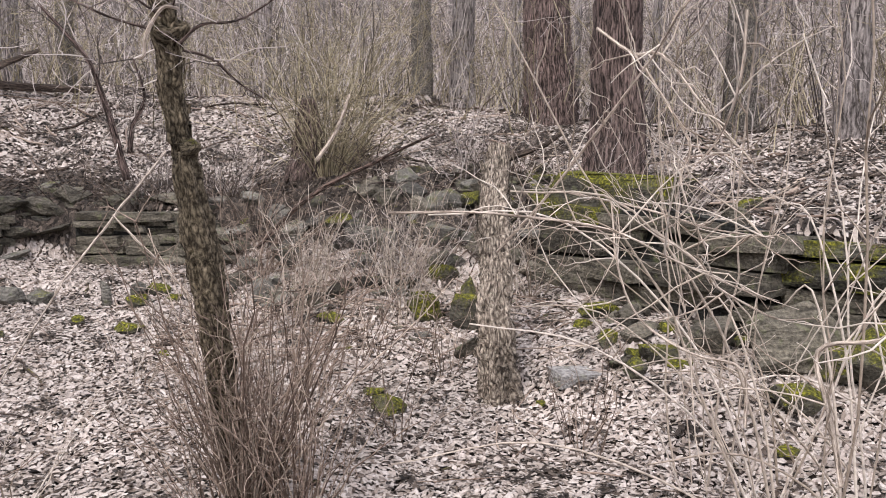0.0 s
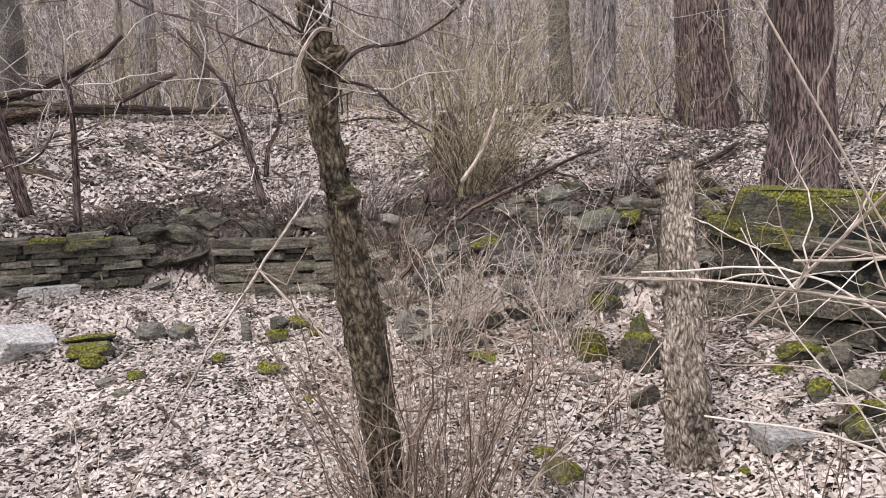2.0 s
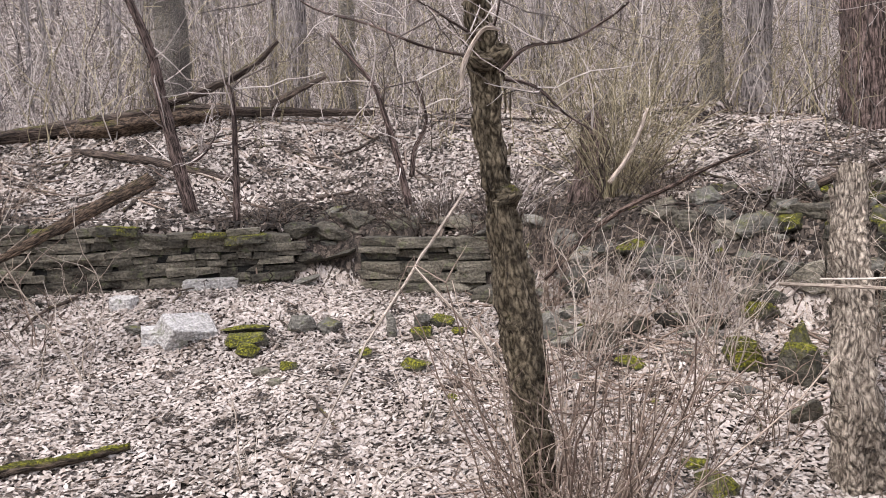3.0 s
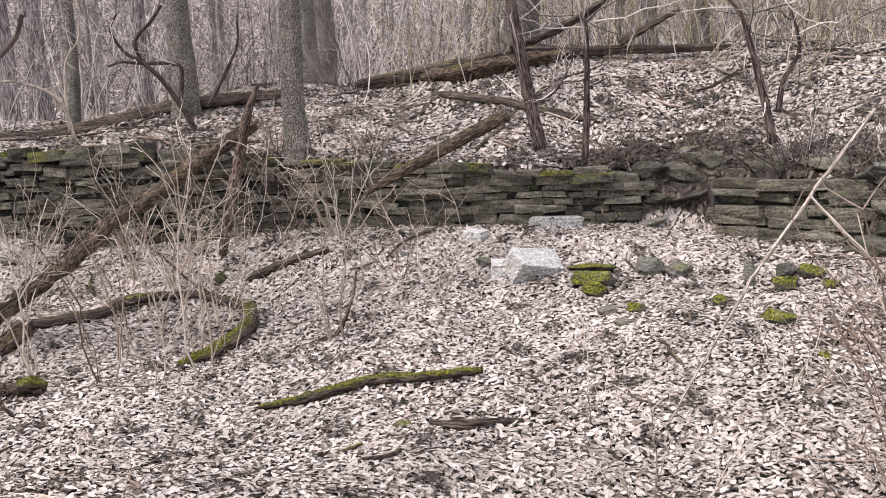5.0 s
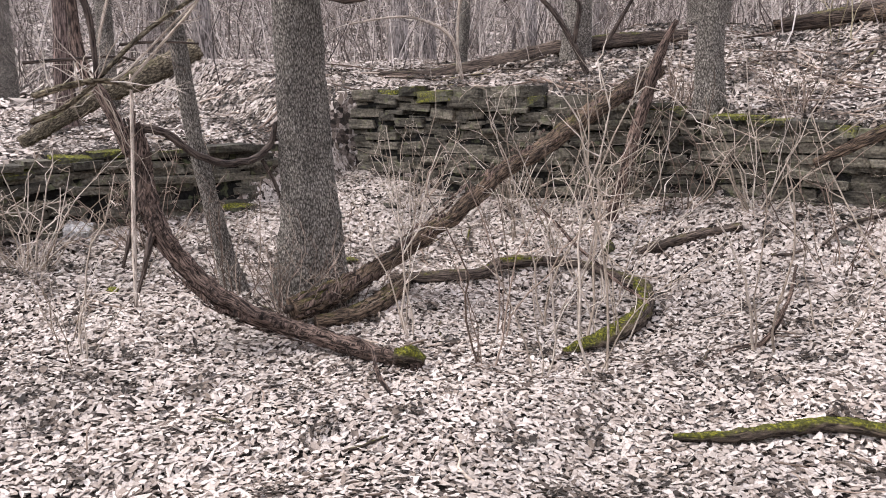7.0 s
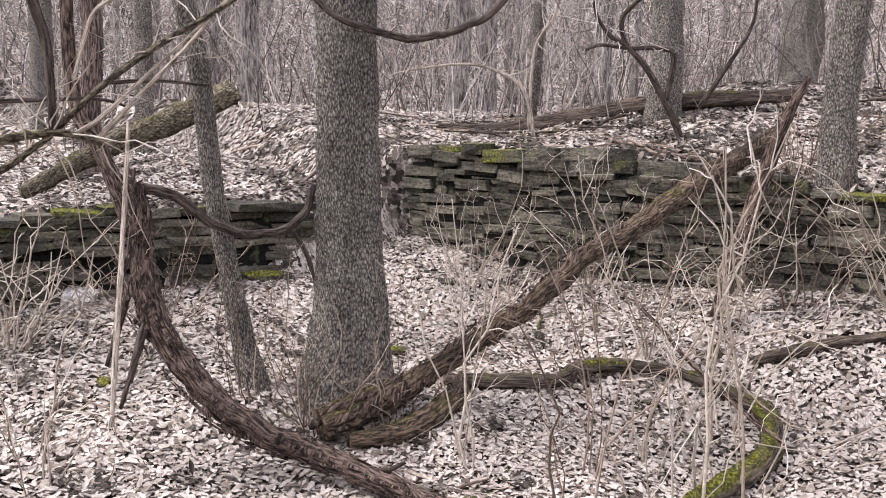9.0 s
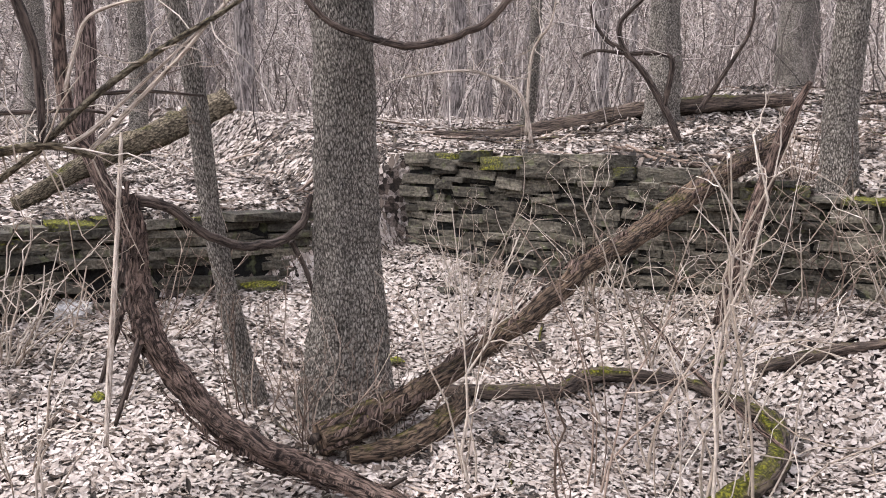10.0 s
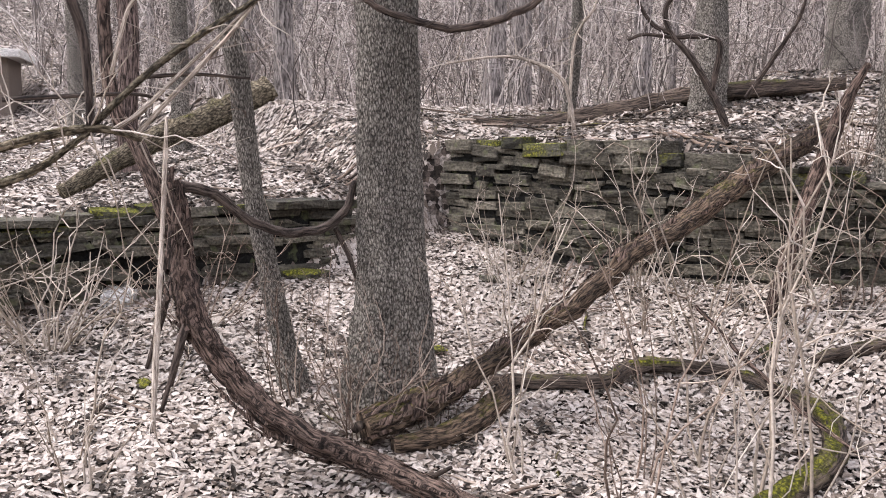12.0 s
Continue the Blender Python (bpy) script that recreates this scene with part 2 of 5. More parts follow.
def tube(pts, radii, sides=10, per=5, rough=0.0, seed=0, flare=0.0, wander=0.0):
    """Verts, faces and UVs (metres) of a tapered, uneven limb."""
    rng = np.random.default_rng(seed)
    c = spline(pts, per) if per > 1 else np.asarray(pts, float)
    n = len(c)
    if wander:
        c = c + np.cumsum(rng.normal(0, wander, (n, 3)), 0) * np.minimum(1, np.linspace(0, 3, n))[:, None] * np.minimum(1, np.linspace(3, 0, n))[:, None]
    r = np.interp(np.linspace(0, 1, n), np.linspace(0, 1, len(radii)), radii)
    if flare:
        h = np.linalg.norm(c - c[0], axis=1)
        r = r * (1 + flare * np.exp(-h / (0.12 + 1.6 * max(radii))))
    d = np.gradient(c, axis=0)
    d /= np.linalg.norm(d, axis=1)[:, None] + 1e-9
    ref = np.array([1.0, 0.05, 0.0]) if abs(d[0][2]) > 0.7 else np.array([0.0, 0.05, 1.0])
    ang = np.linspace(0, 2 * np.pi, sides, endpoint=False)
    ring_bumps = rng.normal(0, 1, (n, sides)) * 0.5 + np.sin(ang * 3 + rng.uniform(0, 6)) * 0.6 + np.sin(ang * 5 + rng.uniform(0, 6)) * (0.5 + (2.2 * flare * np.exp(-np.arange(n) / 3.0))[:, None])
    verts = np.zeros((n, sides, 3))
    u_dir = np.cross(d[0], ref)
    for i in range(n):
        u_dir = u_dir - d[i] * (u_dir @ d[i])
        u_dir /= np.linalg.norm(u_dir) + 1e-9
        w = np.cross(d[i], u_dir)
        rr = r[i] * (1 + 1.35 * rough * ring_bumps[i])
        verts[i] = c[i] + np.outer(np.cos(ang) * rr, u_dir) + np.outer(np.sin(ang) * rr, w)
    length = np.concatenate([[0], np.cumsum(np.linalg.norm(np.diff(c, axis=0), axis=1))])
    around = 2 * np.pi * max(radii)
    faces, uvs = [], []
    for i in range(n - 1):
        for j in range(sides):
            k = (j + 1) % sides
            faces.append((i * sides + j, i * sides + k, (i + 1) * sides + k, (i + 1) * sides + j))
            u0, u1 = around * j / sides, around * (j + 1) / sides
            uvs += [(u0, length[i]), (u1, length[i]), (u1, length[i + 1]), (u0, length[i + 1])]
    for ring, turn in ((0, -1), (n - 1, 1)):
        faces.append(tuple(ring * sides + j for j in range(sides)[::turn]))
        uvs += [(0.5 * np.cos(a) * r[ring], 0.5 * np.sin(a) * r[ring]) for a in ang]
    return verts.reshape(-1, 3), faces, uvs


def join(pieces):
    verts, faces, uvs, base = [], [], [], 0
    for v, f, u in pieces:
        verts.append(v)
        faces += [tuple(i + base for i in q) for q in f]
        uvs += u
        base += len(v)
    return np.vstack(verts), faces, uvs


def limb(name, pts, radii, mat, parent=None, label="", sides=10, per=5, rough=0.05, seed=0, flare=0.0, wander=0.0):
    v, f, u = tube(pts, radii, sides, per, rough, seed, flare, wander)
    return part(name, mesh_of(name, v, f, mat, u), parent, label)


def strands(paths, r0, r1, sides=4):
    """One piece of many thin, crooked stems: paths is (stems, points, 3)."""
    p = np.asarray(paths, float)
    n, k, _ = p.shape
    d = np.gradient(p, axis=1)
    d /= np.linalg.norm(d, axis=2, keepdims=True) + 1e-9
    u = np.cross(d, (0.41, 0.83, 0.38))
    u /= np.linalg.norm(u, axis=2, keepdims=True) + 1e-9
    w = np.cross(d, u)
    t = np.linspace(0, 1, k)[None]
    r = (np.reshape(r0, (-1, 1)) * (1 - t) + np.reshape(r1, (-1, 1)) * t) * np.ones((n, 1))
    a = np.linspace(0, 2 * np.pi, sides, endpoint=False)
    v = p[:, :, None] + r[:, :, None, None] * (np.cos(a)[None, None, :, None] * u[:, :, None] + np.sin(a)[None, None, :, None] * w[:, :, None])
    j = np.arange(sides)
    q = np.stack([j, (j + 1) % sides, (j + 1) % sides + sides, j + sides], -1)
    f = (q[None, None] + (np.arange(k - 1) * sides)[None, :, None, None] + (np.arange(n) * k * sides)[:, None, None, None]).reshape(-1, 4)
    return v.reshape(-1, 3), [tuple(x) for x in f.tolist()], [(0.0, 0.0)] * f.size


def wander_paths(rng, start, way, length, points, crook, droop=0.0):
    """Crooked paths from start along way; each step turns a little."""
    n = len(start)
    way = way / (np.linalg.norm(way, axis=1, keepdims=True) + 1e-9)
    turn = np.cumsum(rng.normal(0, crook, (n, points - 1, 3)), 1)
    kink = rng.normal(0, crook * 0.9, (n, points - 1, 3))
    fall = np.linspace(0, 1, points - 1)[None, :, None] * np.array((0, 0, -droop))
    go = way[:, None] + turn + kink + fall
    go /= np.linalg.norm(go, axis=2, keepdims=True) + 1e-9
    seg = np.reshape(length, (-1, 1, 1)) / (points - 1)
    return np.concatenate([start[:, None], start[:, None] + np.cumsum(go * seg, 1)], 1)


def side_twigs(rng, stems, length, per_stem, first=2, crook=0.22, open_out=0.75):
    """Start, direction and length of twigs that fork off stems."""
    n, k, _ = stems.shape
    pick = np.repeat(np.arange(n), per_stem)
    at = rng.integers(first, k, len(pick))
    o = stems[pick, at]
    along_stem = o - stems[pick, at - 1]
    along_stem = along_stem / (np.linalg.norm(along_stem, axis=1, keepdims=True) + 1e-9)
    way = along_stem * 0.75 + rng.normal(0, open_out, (len(pick), 3)) * 0.8
    m = np.repeat(length, per_stem) * rng.uniform(0.3, 1.0, len(pick)) * (1.15 - at / k * 0.6)
    return wander_paths(rng, o, way, m, 5, crook), m, pick


def twigs_on(pts, count, length, radius, seed, spread=0.7, rise=0.25, sub=2):
    """Thin forked side twigs along a limb."""
    rng = np.random.default_rng(seed)
    c = spline(pts, 6)
    o = c[rng.integers(len(c) // 6, len(c), count)]
    m = length * rng.uniform(0.4, 1.2, count)
    p = wander_paths(rng, o, rng.normal(0, spread, (count, 3)) + (0, 0, rise), m, 6, 0.16)
    out = [strands(p, np.full(count, radius), np.full(count, radius * 0.35), 4)]
    if sub:
        q, _, _ = side_twigs(rng, p, m * 0.6, sub)
        out.append(strands(q, np.full(len(q), radius * 0.55), np.full(len(q), radius * 0.2), 3))
    return out


def shoots(base, count, height, spread, radius, seed, lean=(0, 0, 0), curve=0.25, side=2):
    """Crooked, forking canes rising from one foot."""
    rng = np.random.default_rng(seed)
    a = rng.uniform(0, 2 * np.pi, count)
    out_way = np.stack([np.cos(a), np.sin(a), np.zeros(count)], -1)
    o = np.array(base) + out_way * rng.uniform(0, spread * 0.25, (count, 1))
    h = height * rng.uniform(0.45, 1.1, count)
    d = out_way * spread * rng.uniform(0.1, 1, (count, 1)) + (0, 0, 1.0) + np.array(lean)
    r = radius * rng.uniform(0.55, 1.2, count)
    p = wander_paths(rng, o, d, h, 8, 0.05 + 0.12 * curve, 0.25 * curve)
    out = [strands(p, r, r * 0.4, 4)]
    if side:
        q, m, pick = side_twigs(rng, p, h * 0.42, side)
        out.append(strands(q, r[pick] * 0.55, r[pick] * 0.22, 3))
        if side > 2:
            q2, _, pick2 = side_twigs(rng, q, m * 0.55, 1)
            out.append(strands(q2, r[pick][pick2] * 0.35, r[pick][pick2] * 0.18, 3))
    return out


def flakes(pts, radii, count, size, seed, lift=0.012, long=2.0, per=8):
    """Curled plates of loose bark round a limb, as one piece."""
    rng = np.random.default_rng(seed)
    c = spline(pts, per)
    r = np.interp(np.linspace(0, 1, len(c)), np.linspace(0, 1, len(radii)), radii)
    g = np.gradient(c, axis=0)
    g /= np.linalg.norm(g, axis=1)[:, None]
    verts, faces = [], []
    for _ in range(count):
        i = int(rng.integers(1, len(c) - 1))
        d = g[i]
        s = np.cross(d, (0.3, 0.9, 0.2) if abs(d[2]) > 0.5 else (0.0, 0.1, 1.0))
        s /= np.linalg.norm(s)
        w = np.cross(d, s)
        a = rng.uniform(0, 2 * np.pi)
        ln, wd = size * long * rng.lognormal(0, 0.35), size * rng.lognormal(0, 0.3)
        o = c[i] + d * rng.uniform(-0.04, 0.04)
        b = len(verts)
        up = rng.uniform(0.2, 1.6) * lift
        for row, k in enumerate((-0.5, -0.1, 0.25, 0.5)):
            for col in (-0.5, 0.0, 0.5):
                aa = a + col * wd * (0.7 + 0.3 * math.cos(k * 3 + a)) / r[i] + rng.normal(0, 0.05)
                rr = r[i] * 1.03 + up * (0.3 + (k + 0.5) ** 2) + rng.normal(0, 0.002)
                verts.append(o + d * ln * (k + rng.normal(0, 0.05)) + rr * (math.cos(aa) * s + math.sin(aa) * w))
        for row in range(3):
            for col in range(2):
                q = b + row * 3 + col
                faces.append((q, q + 1, q + 4, q + 3))
    uvs = []
    for q in faces:
        uvs += [(verts[i][0] + verts[i][1], verts[i][2]) for i in q]
    return np.array(verts), faces, uvs


def put(name, pieces, mat, label, category, group="", kind=""):
    """Stems and twigs of one plant: the first piece holds the stems, the others the twigs."""
    if kind:
        v, f, u = join(pieces)
        return tagged(part(name, mesh_of(name, v, f, mat, u)), label, category, group, kind)
    t = thing(name, label, category, group)
    for part_name, some in (("stem", pieces[:1]), ("twig", pieces[1:])):
        if some:
            v, f, u = join(some)
            ob = part(part_name, mesh_of(part_name, v, f, mat, u), t)
            if part_name == "twig":
                tagged(ob, kind="stuff")
    return t


def rock_mesh(name, seed, mat, flat=0.6, cuts=2, wild=1.0):
    """A broken block about 1 m across, to be scaled: split faces, knocked-off corners, chipped edges."""
    rng = np.random.default_rng(seed)
    bm = bmesh.new()
    power = 11.0 if wild < 1 else 3.2
    if wild < 1:
        for corner in itertools.product((-0.5, 0.5), repeat=3):
            bm.verts.new(np.array(corner) * rng.uniform(0.84, 1.06, 3))
    for p in rng.normal(0, 1, (8 if wild < 1 else 18, 3)):
        p = p / (np.abs(p) ** power).sum() ** (1 / power)
        bm.verts.new(p * 0.52 * rng.uniform(1 - 0.2 * wild, 1.02, 3))
    hull = bmesh.ops.convex_hull(bm, input=bm.verts[:])
    bmesh.ops.delete(bm, geom=list({v for v in hull["geom_interior"] + hull["geom_unused"] if isinstance(v, bmesh.types.BMVert)}), context="VERTS")
    bmesh.ops.dissolve_limit(bm, angle_limit=0.12, verts=bm.verts[:], edges=bm.edges[:])
    bmesh.ops.bevel(bm, geom=bm.edges[:], offset=0.022, segments=1, affect="EDGES")
    if cuts > 1:
        bmesh.ops.triangulate(bm, faces=bm.faces[:])
        bmesh.ops.subdivide_edges(bm, edges=[e for e in bm.edges if e.calc_length() > 0.25], cuts=cuts - 1)
    ph = Vector(rng.uniform(0, 50, 3))
    for v in bm.verts:
        n = noise.noise_vector(v.co * 3.2 + ph) * 0.06 + noise.noise_vector(v.co * 9.0 + ph) * 0.03
        v.co += Vector((n.x, n.y, n.z * flat))
    me = bpy.data.meshes.new(name)
    bm.to_mesh(me)
    bm.free()
    me.materials.append(mat)
    return me


# ---- ground ----
# line of walls, ledges and slopes: x, y, foot, top, width of the step, rise behind
EDGE = [
    (-11.2, -7.0, -0.15, 0.70, 0.10, 0.25),
    (-11.3, 0.3, -0.10, 0.75, 0.10, 0.25),
    (-12.1, 3.0, 0.05, 0.78, 0.10, 0.25),
    (-12.5, 4.2, 0.25, 0.90, 1.20, 0.3),
    (-12.7, 4.9, 0.40, 1.38, 0.10, 0.5),
    (-11.4, 5.75, 0.12, 1.44, 0.10, 0.7),
    (-10.25, 6.8, 0.14, 1.38, 0.10, 1.1),
    (-9.4, 7.75, 0.25, 1.20, 0.10, 1.2),
    (-7.7, 8.6, 0.28, 1.08, 0.10, 1.7),
    (-6.9, 9.1, 0.28, 1.05, 0.10, 1.9),
    (-5.7, 9.9, 0.28, 0.95, 0.10, 1.9),
    (-5.2, 10.3, 0.20, 0.90, 1.00, 1.9),
    (-4.5, 10.4, 0.15, 0.80, 0.12, 1.9),
    (-3.2, 10.4, 0.15, 0.85, 0.12, 1.8),
    (-2.2, 9.9, 0.05, 0.95, 1.60, 1.6),
    (0.5, 9.2, 0.10, 1.10, 1.60, 1.1),
    (1.15, 8.9, 0.20, 1.12, 0.20, 0.9),
    (2.7, 6.9, 0.00, 1.00, 0.20, 0.8),
    (4.5, 5.4, 0.00, 0.90, 0.20, 0.7),
    (12.0, 3.0, 0.00, 0.90, 0.50, 0.7),
]


def step(a, b, x):
    t = np.clip((x - a) / (b - a), 0, 1)
    return t * t * (3 - 2 * t)


def heights(x, y):
    """Height of the ground at arrays of x and y."""
    x, y = np.asarray(x, float), np.asarray(y, float)
    best = np.full(x.shape, 1e9)
    foot, top, width, rise, side = (np.zeros(x.shape) for _ in range(5))
    for a, b in zip(EDGE, EDGE[1:]):
        dx, dy = b[0] - a[0], b[1] - a[1]
        k = np.clip(((x - a[0]) * dx + (y - a[1]) * dy) / (dx * dx + dy * dy), 0, 1)
        ex, ey = x - a[0] - k * dx, y - a[1] - k * dy
        d = np.hypot(ex, ey)
        s = np.sign(dx * ey - dy * ex)
        near = d < best
        best = np.where(near, d, best)
        side = np.where(near, s, side)
        foot = np.where(near, a[2] + k * (b[2] - a[2]), foot)
        top = np.where(near, a[3] + k * (b[3] - a[3]), top)
        width = np.where(near, a[4] + k * (b[4] - a[4]), width)
        rise = np.where(near, a[5] + k * (b[5] - a[5]), rise)
    s = best * side
    low = -0.52 + 0.12 * np.maximum(0, y - 5.2) + 0.09 * np.maximum(0, -x - 7.5)
    low = low + (foot - low) * step(-2.2, 0.0, s)
    k = np.clip((x * -3.9 + y * 1.7) / 18.1, 0, 1)
    path = np.hypot(x + 3.9 * k, y - 1.7 * k)
    low = low + (-0.12 - low) * step(0.0, 1.0, (2.7 - path) / 2.2)
    high = top + rise * step(-0.3, 5.5, s) - 0.04
    far = np.maximum(0, np.hypot(x + 4, y - 4) - 24)
    high = high + np.minimum(26, 0.010 * far ** 2)
    z = low + (high - low) * step(-0.5 * width, 0.5 * width, s - 0.05)
    lumps = 0.05 * np.sin(1.9 * x + 0.7 * y) * np.sin(1.3 * y - 0.5 * x) + 0.025 * np.sin(4.3 * x - 2.1 * y) * np.sin(3.7 * y + 1.1 * x)
    return z + lumps * step(0.15, 0.8, best)


def behind(x, y):
    """Distance behind (above) the line of walls; below it, minus."""
    x, y = np.asarray(x, float), np.asarray(y, float)
    best, side = np.full(x.shape, 1e9), np.zeros(x.shape)
    for a, b in zip(EDGE, EDGE[1:]):
        dx, dy = b[0] - a[0], b[1] - a[1]
        k = np.clip(((x - a[0]) * dx + (y - a[1]) * dy) / (dx * dx + dy * dy), 0, 1)
        ex, ey = x - a[0] - k * dx, y - a[1] - k * dy
        d = np.hypot(ex, ey)
        side = np.where(d < best, np.sign(dx * ey - dy * ex), side)
        best = np.minimum(best, d)
    return best * side


def sheet(name, xs, ys, mat, drop=0.0):
    gx, gy = np.meshgrid(xs, ys)
    gz = heights(gx, gy) - drop
    ny, nx = gx.shape
    v = np.stack([gx, gy, gz], -1).reshape(-1, 3)
    f = [(j * nx + i, j * nx + i + 1, (j + 1) * nx + i + 1, (j + 1) * nx + i) for j in range(ny - 1) for i in range(nx - 1)]
    return part(name, mesh_of(name, v, f, mat))


def axis(lo, a, b, hi, fine):
    inner = np.arange(a, b, fine)
    left = a - np.cumsum(np.geomspace(fine, 40, 60))
    right = b + np.cumsum(np.geomspace(fine, 40, 60))
    return np.concatenate([left[left > lo][::-1], inner, right[right < hi]])


tagged(sheet("ground", axis(-400, -15, 6, 400, 0.11), axis(-400, -1, 14, 400, 0.11), LITTER), "dark leaf mould and soil of the woodland floor", "ground", kind="structure")


def leaves(name, count, box, size, seed, label, keep, mat=LEAF, over=0.0):
    """Curled, fallen leaves scattered on the ground, each a bent blade of six corners."""
    rng = np.random.default_rng(seed)
    x, y = rng.uniform(box[0], box[1], count), rng.uniform(box[2], box[3], count)
    ok = keep(x, y, rng.uniform(0, 1, count))
    x, y = x[ok], y[ok]
    n = len(x)
    z = heights(x, y) + rng.uniform(0.004, 0.03, n) + over
    e = 0.05
    gx, gy = (heights(x + e, y) - heights(x - e, y)) / (2 * e), (heights(x, y + e) - heights(x, y - e)) / (2 * e)
    steep = np.hypot(gx, gy) < 2.2
    x, y, z, gx, gy = x[steep], y[steep], z[steep], gx[steep], gy[steep]
    n = len(x)
    a, tilt, roll = rng.uniform(0, 2 * np.pi, n), rng.normal(0, 0.2, n), rng.normal(0, 0.2, n)
    ln, wd = size * rng.lognormal(0, 0.33, n), size * rng.lognormal(-0.55, 0.3, n)
    fold, curl = rng.uniform(-0.12, 0.45, n) * wd, rng.uniform(-0.15, 0.38, n) * ln
    shape = np.array([(-0.5, 0, 0), (-0.1, 0.5, 1), (0.28, 0.38, 1), (0.5, 0.0, 0), (0.22, -0.42, 1), (-0.15, -0.5, 1)])
    u = shape[:, 0][None] * ln[:, None]
    w = shape[:, 1][None] * wd[:, None] * rng.uniform(0.7, 1.25, (n, 6))
    h = shape[:, 2][None] * fold[:, None] + (shape[:, 0][None] ** 2) * 2 * curl[:, None] + u * tilt[:, None] + w * roll[:, None]
    px = x[:, None] + u * np.cos(a)[:, None] - w * np.sin(a)[:, None]
    py = y[:, None] + u * np.sin(a)[:, None] + w * np.cos(a)[:, None]
    pz = z[:, None] + h + gx[:, None] * (px - x[:, None]) + gy[:, None] * (py - y[:, None])
    low = np.minimum(0, (h.min(1)))[:, None]
    pz = pz - low * 0.6
    v = np.stack([px, py, pz], -1).reshape(-1, 3)
    tri = np.array([(0, 2, 1), (0, 3, 2), (0, 4, 3), (0, 5, 4)])
    f = (tri[None] + 6 * np.arange(n)[:, None, None]).reshape(-1, 3)
    me = bpy.data.meshes.new(name)
    me.vertices.add(len(v))
    me.vertices.foreach_set("co", v.ravel())
    me.loops.add(f.size)
    me.loops.foreach_set("vertex_index", f.ravel().astype(np.int32))
    me.polygons.add(len(f))
    me.polygons.foreach_set("loop_start", np.arange(0, f.size, 3, dtype=np.int32))
    me.update(calc_edges=True)
    me.materials.append(mat)
    return tagged(part(name, me), label, "leaves", kind="stuff")


def patchy(x, y):
    return 0.5 + 0.5 * np.sin(2.3 * x + 1.1 * np.sin(1.7 * y)) * np.sin(2.9 * y + 1.3 * np.sin(2.1 * x))


leaves("leaf_litter", 560000, (-13.5, 5.0, -2.5, 10.9), 0.050, 3, "bleached beech and oak leaves lying thick on the woodland floor",
       lambda x, y, k: (k < np.where(y > 1.0 + 0.5 * x, 0.5 + 0.55 * patchy(x, y), 0.45)) & (behind(x, y) < 0.1))


def clearings(x, y):
    return np.sin(5.1 * x + 2.0 * np.sin(3.3 * y)) * np.sin(6.3 * y + 2.0 * np.sin(2.7 * x)) + 0.5 * np.sin(13.0 * x + 1.0) * np.sin(11.0 * y)


def soil(x, y):
    """Bare dark soil on the broken edge of the bank."""
    return np.exp(-np.maximum(0, behind(x, y) - 0.5) / 0.5) * ((x > -6.4) & (x < 1.0))


leaves("rotting_leaves", 150000, (-13.5, 5.0, -0.5, 10.9), 0.045, 6, "black rotting leaf scraps in patches on the litter",
       lambda x, y, k: (y > 1.0 + 0.5 * x) & (clearings(x, y) + 0.6 * k > 1.02) & (behind(x, y) < 0.1), LEAF_DARK, 0.03)
leaves("edge_soil", 90000, (-6.4, 1.0, 8.6, 12.2), 0.06, 8, "black soil and rotten leaves on the broken edge of the bank",
       lambda x, y, k: (behind(x, y) > -0.05) & (behind(x, y) < 1.3) & (clearings(x * 0.8, y * 0.8) + 0.8 * k + 0.9 * np.exp(-np.maximum(0, behind(x, y) - 0.3) / 0.4) > 0.75), LEAF_DARK, 0.05)
leaves("bank_scraps", 160000, (-16.0, 6.0, 1.0, 16.0), 0.06, 7, "dark rotting leaf scraps and soil on the bank",
       lambda x, y, k: (behind(x, y) > 0.0) & (behind(x, y) < 7) & (clearings(x * 0.7, y * 0.7) + 0.7 * k + 1.0 * np.exp(-np.maximum(0, behind(x, y)) / 0.7) + soil(x, y) > 0.85), LEAF_DARK, 0.03)
leaves("bank_leaves", 300000, (-19.0, 7.0, -1.0, 19.0), 0.063, 4, "pale dry leaves covering the bank above the wall",
       lambda x, y, k: (behind(x, y) > 0.05) & (behind(x, y) < 8.5) & (k < (0.5 + 0.6 * patchy(x, y)) * (1 - 0.6 * soil(x, y))))
leaves("far_leaves", 120000, (-55.0, 22.0, -15.0, 50.0), 0.19, 5, "pale dry leaves under the far trees", lambda x, y, k: (behind(x, y) > 7.5))

# ---- dry-stone walls ----
STONES = [rock_mesh("stone", 40 + i, STONE, 0.4, 1, 0.6) for i in range(9)]
CAPS = [rock_mesh("cap_stone", 60 + i, STONE_MOSS, 0.5, 2, 0.8) for i in range(4)]


def along(line, d):
    for a, b in zip(line, line[1:]):
        ln = math.hypot(b[0] - a[0], b[1] - a[1])
        if d <= ln or b is line[-1]:
            k = d / ln
            return [a[i] + k * (b[i] - a[i]) for i in range(4)] + [math.atan2(b[1] - a[1], b[0] - a[0])]
        d -= ln


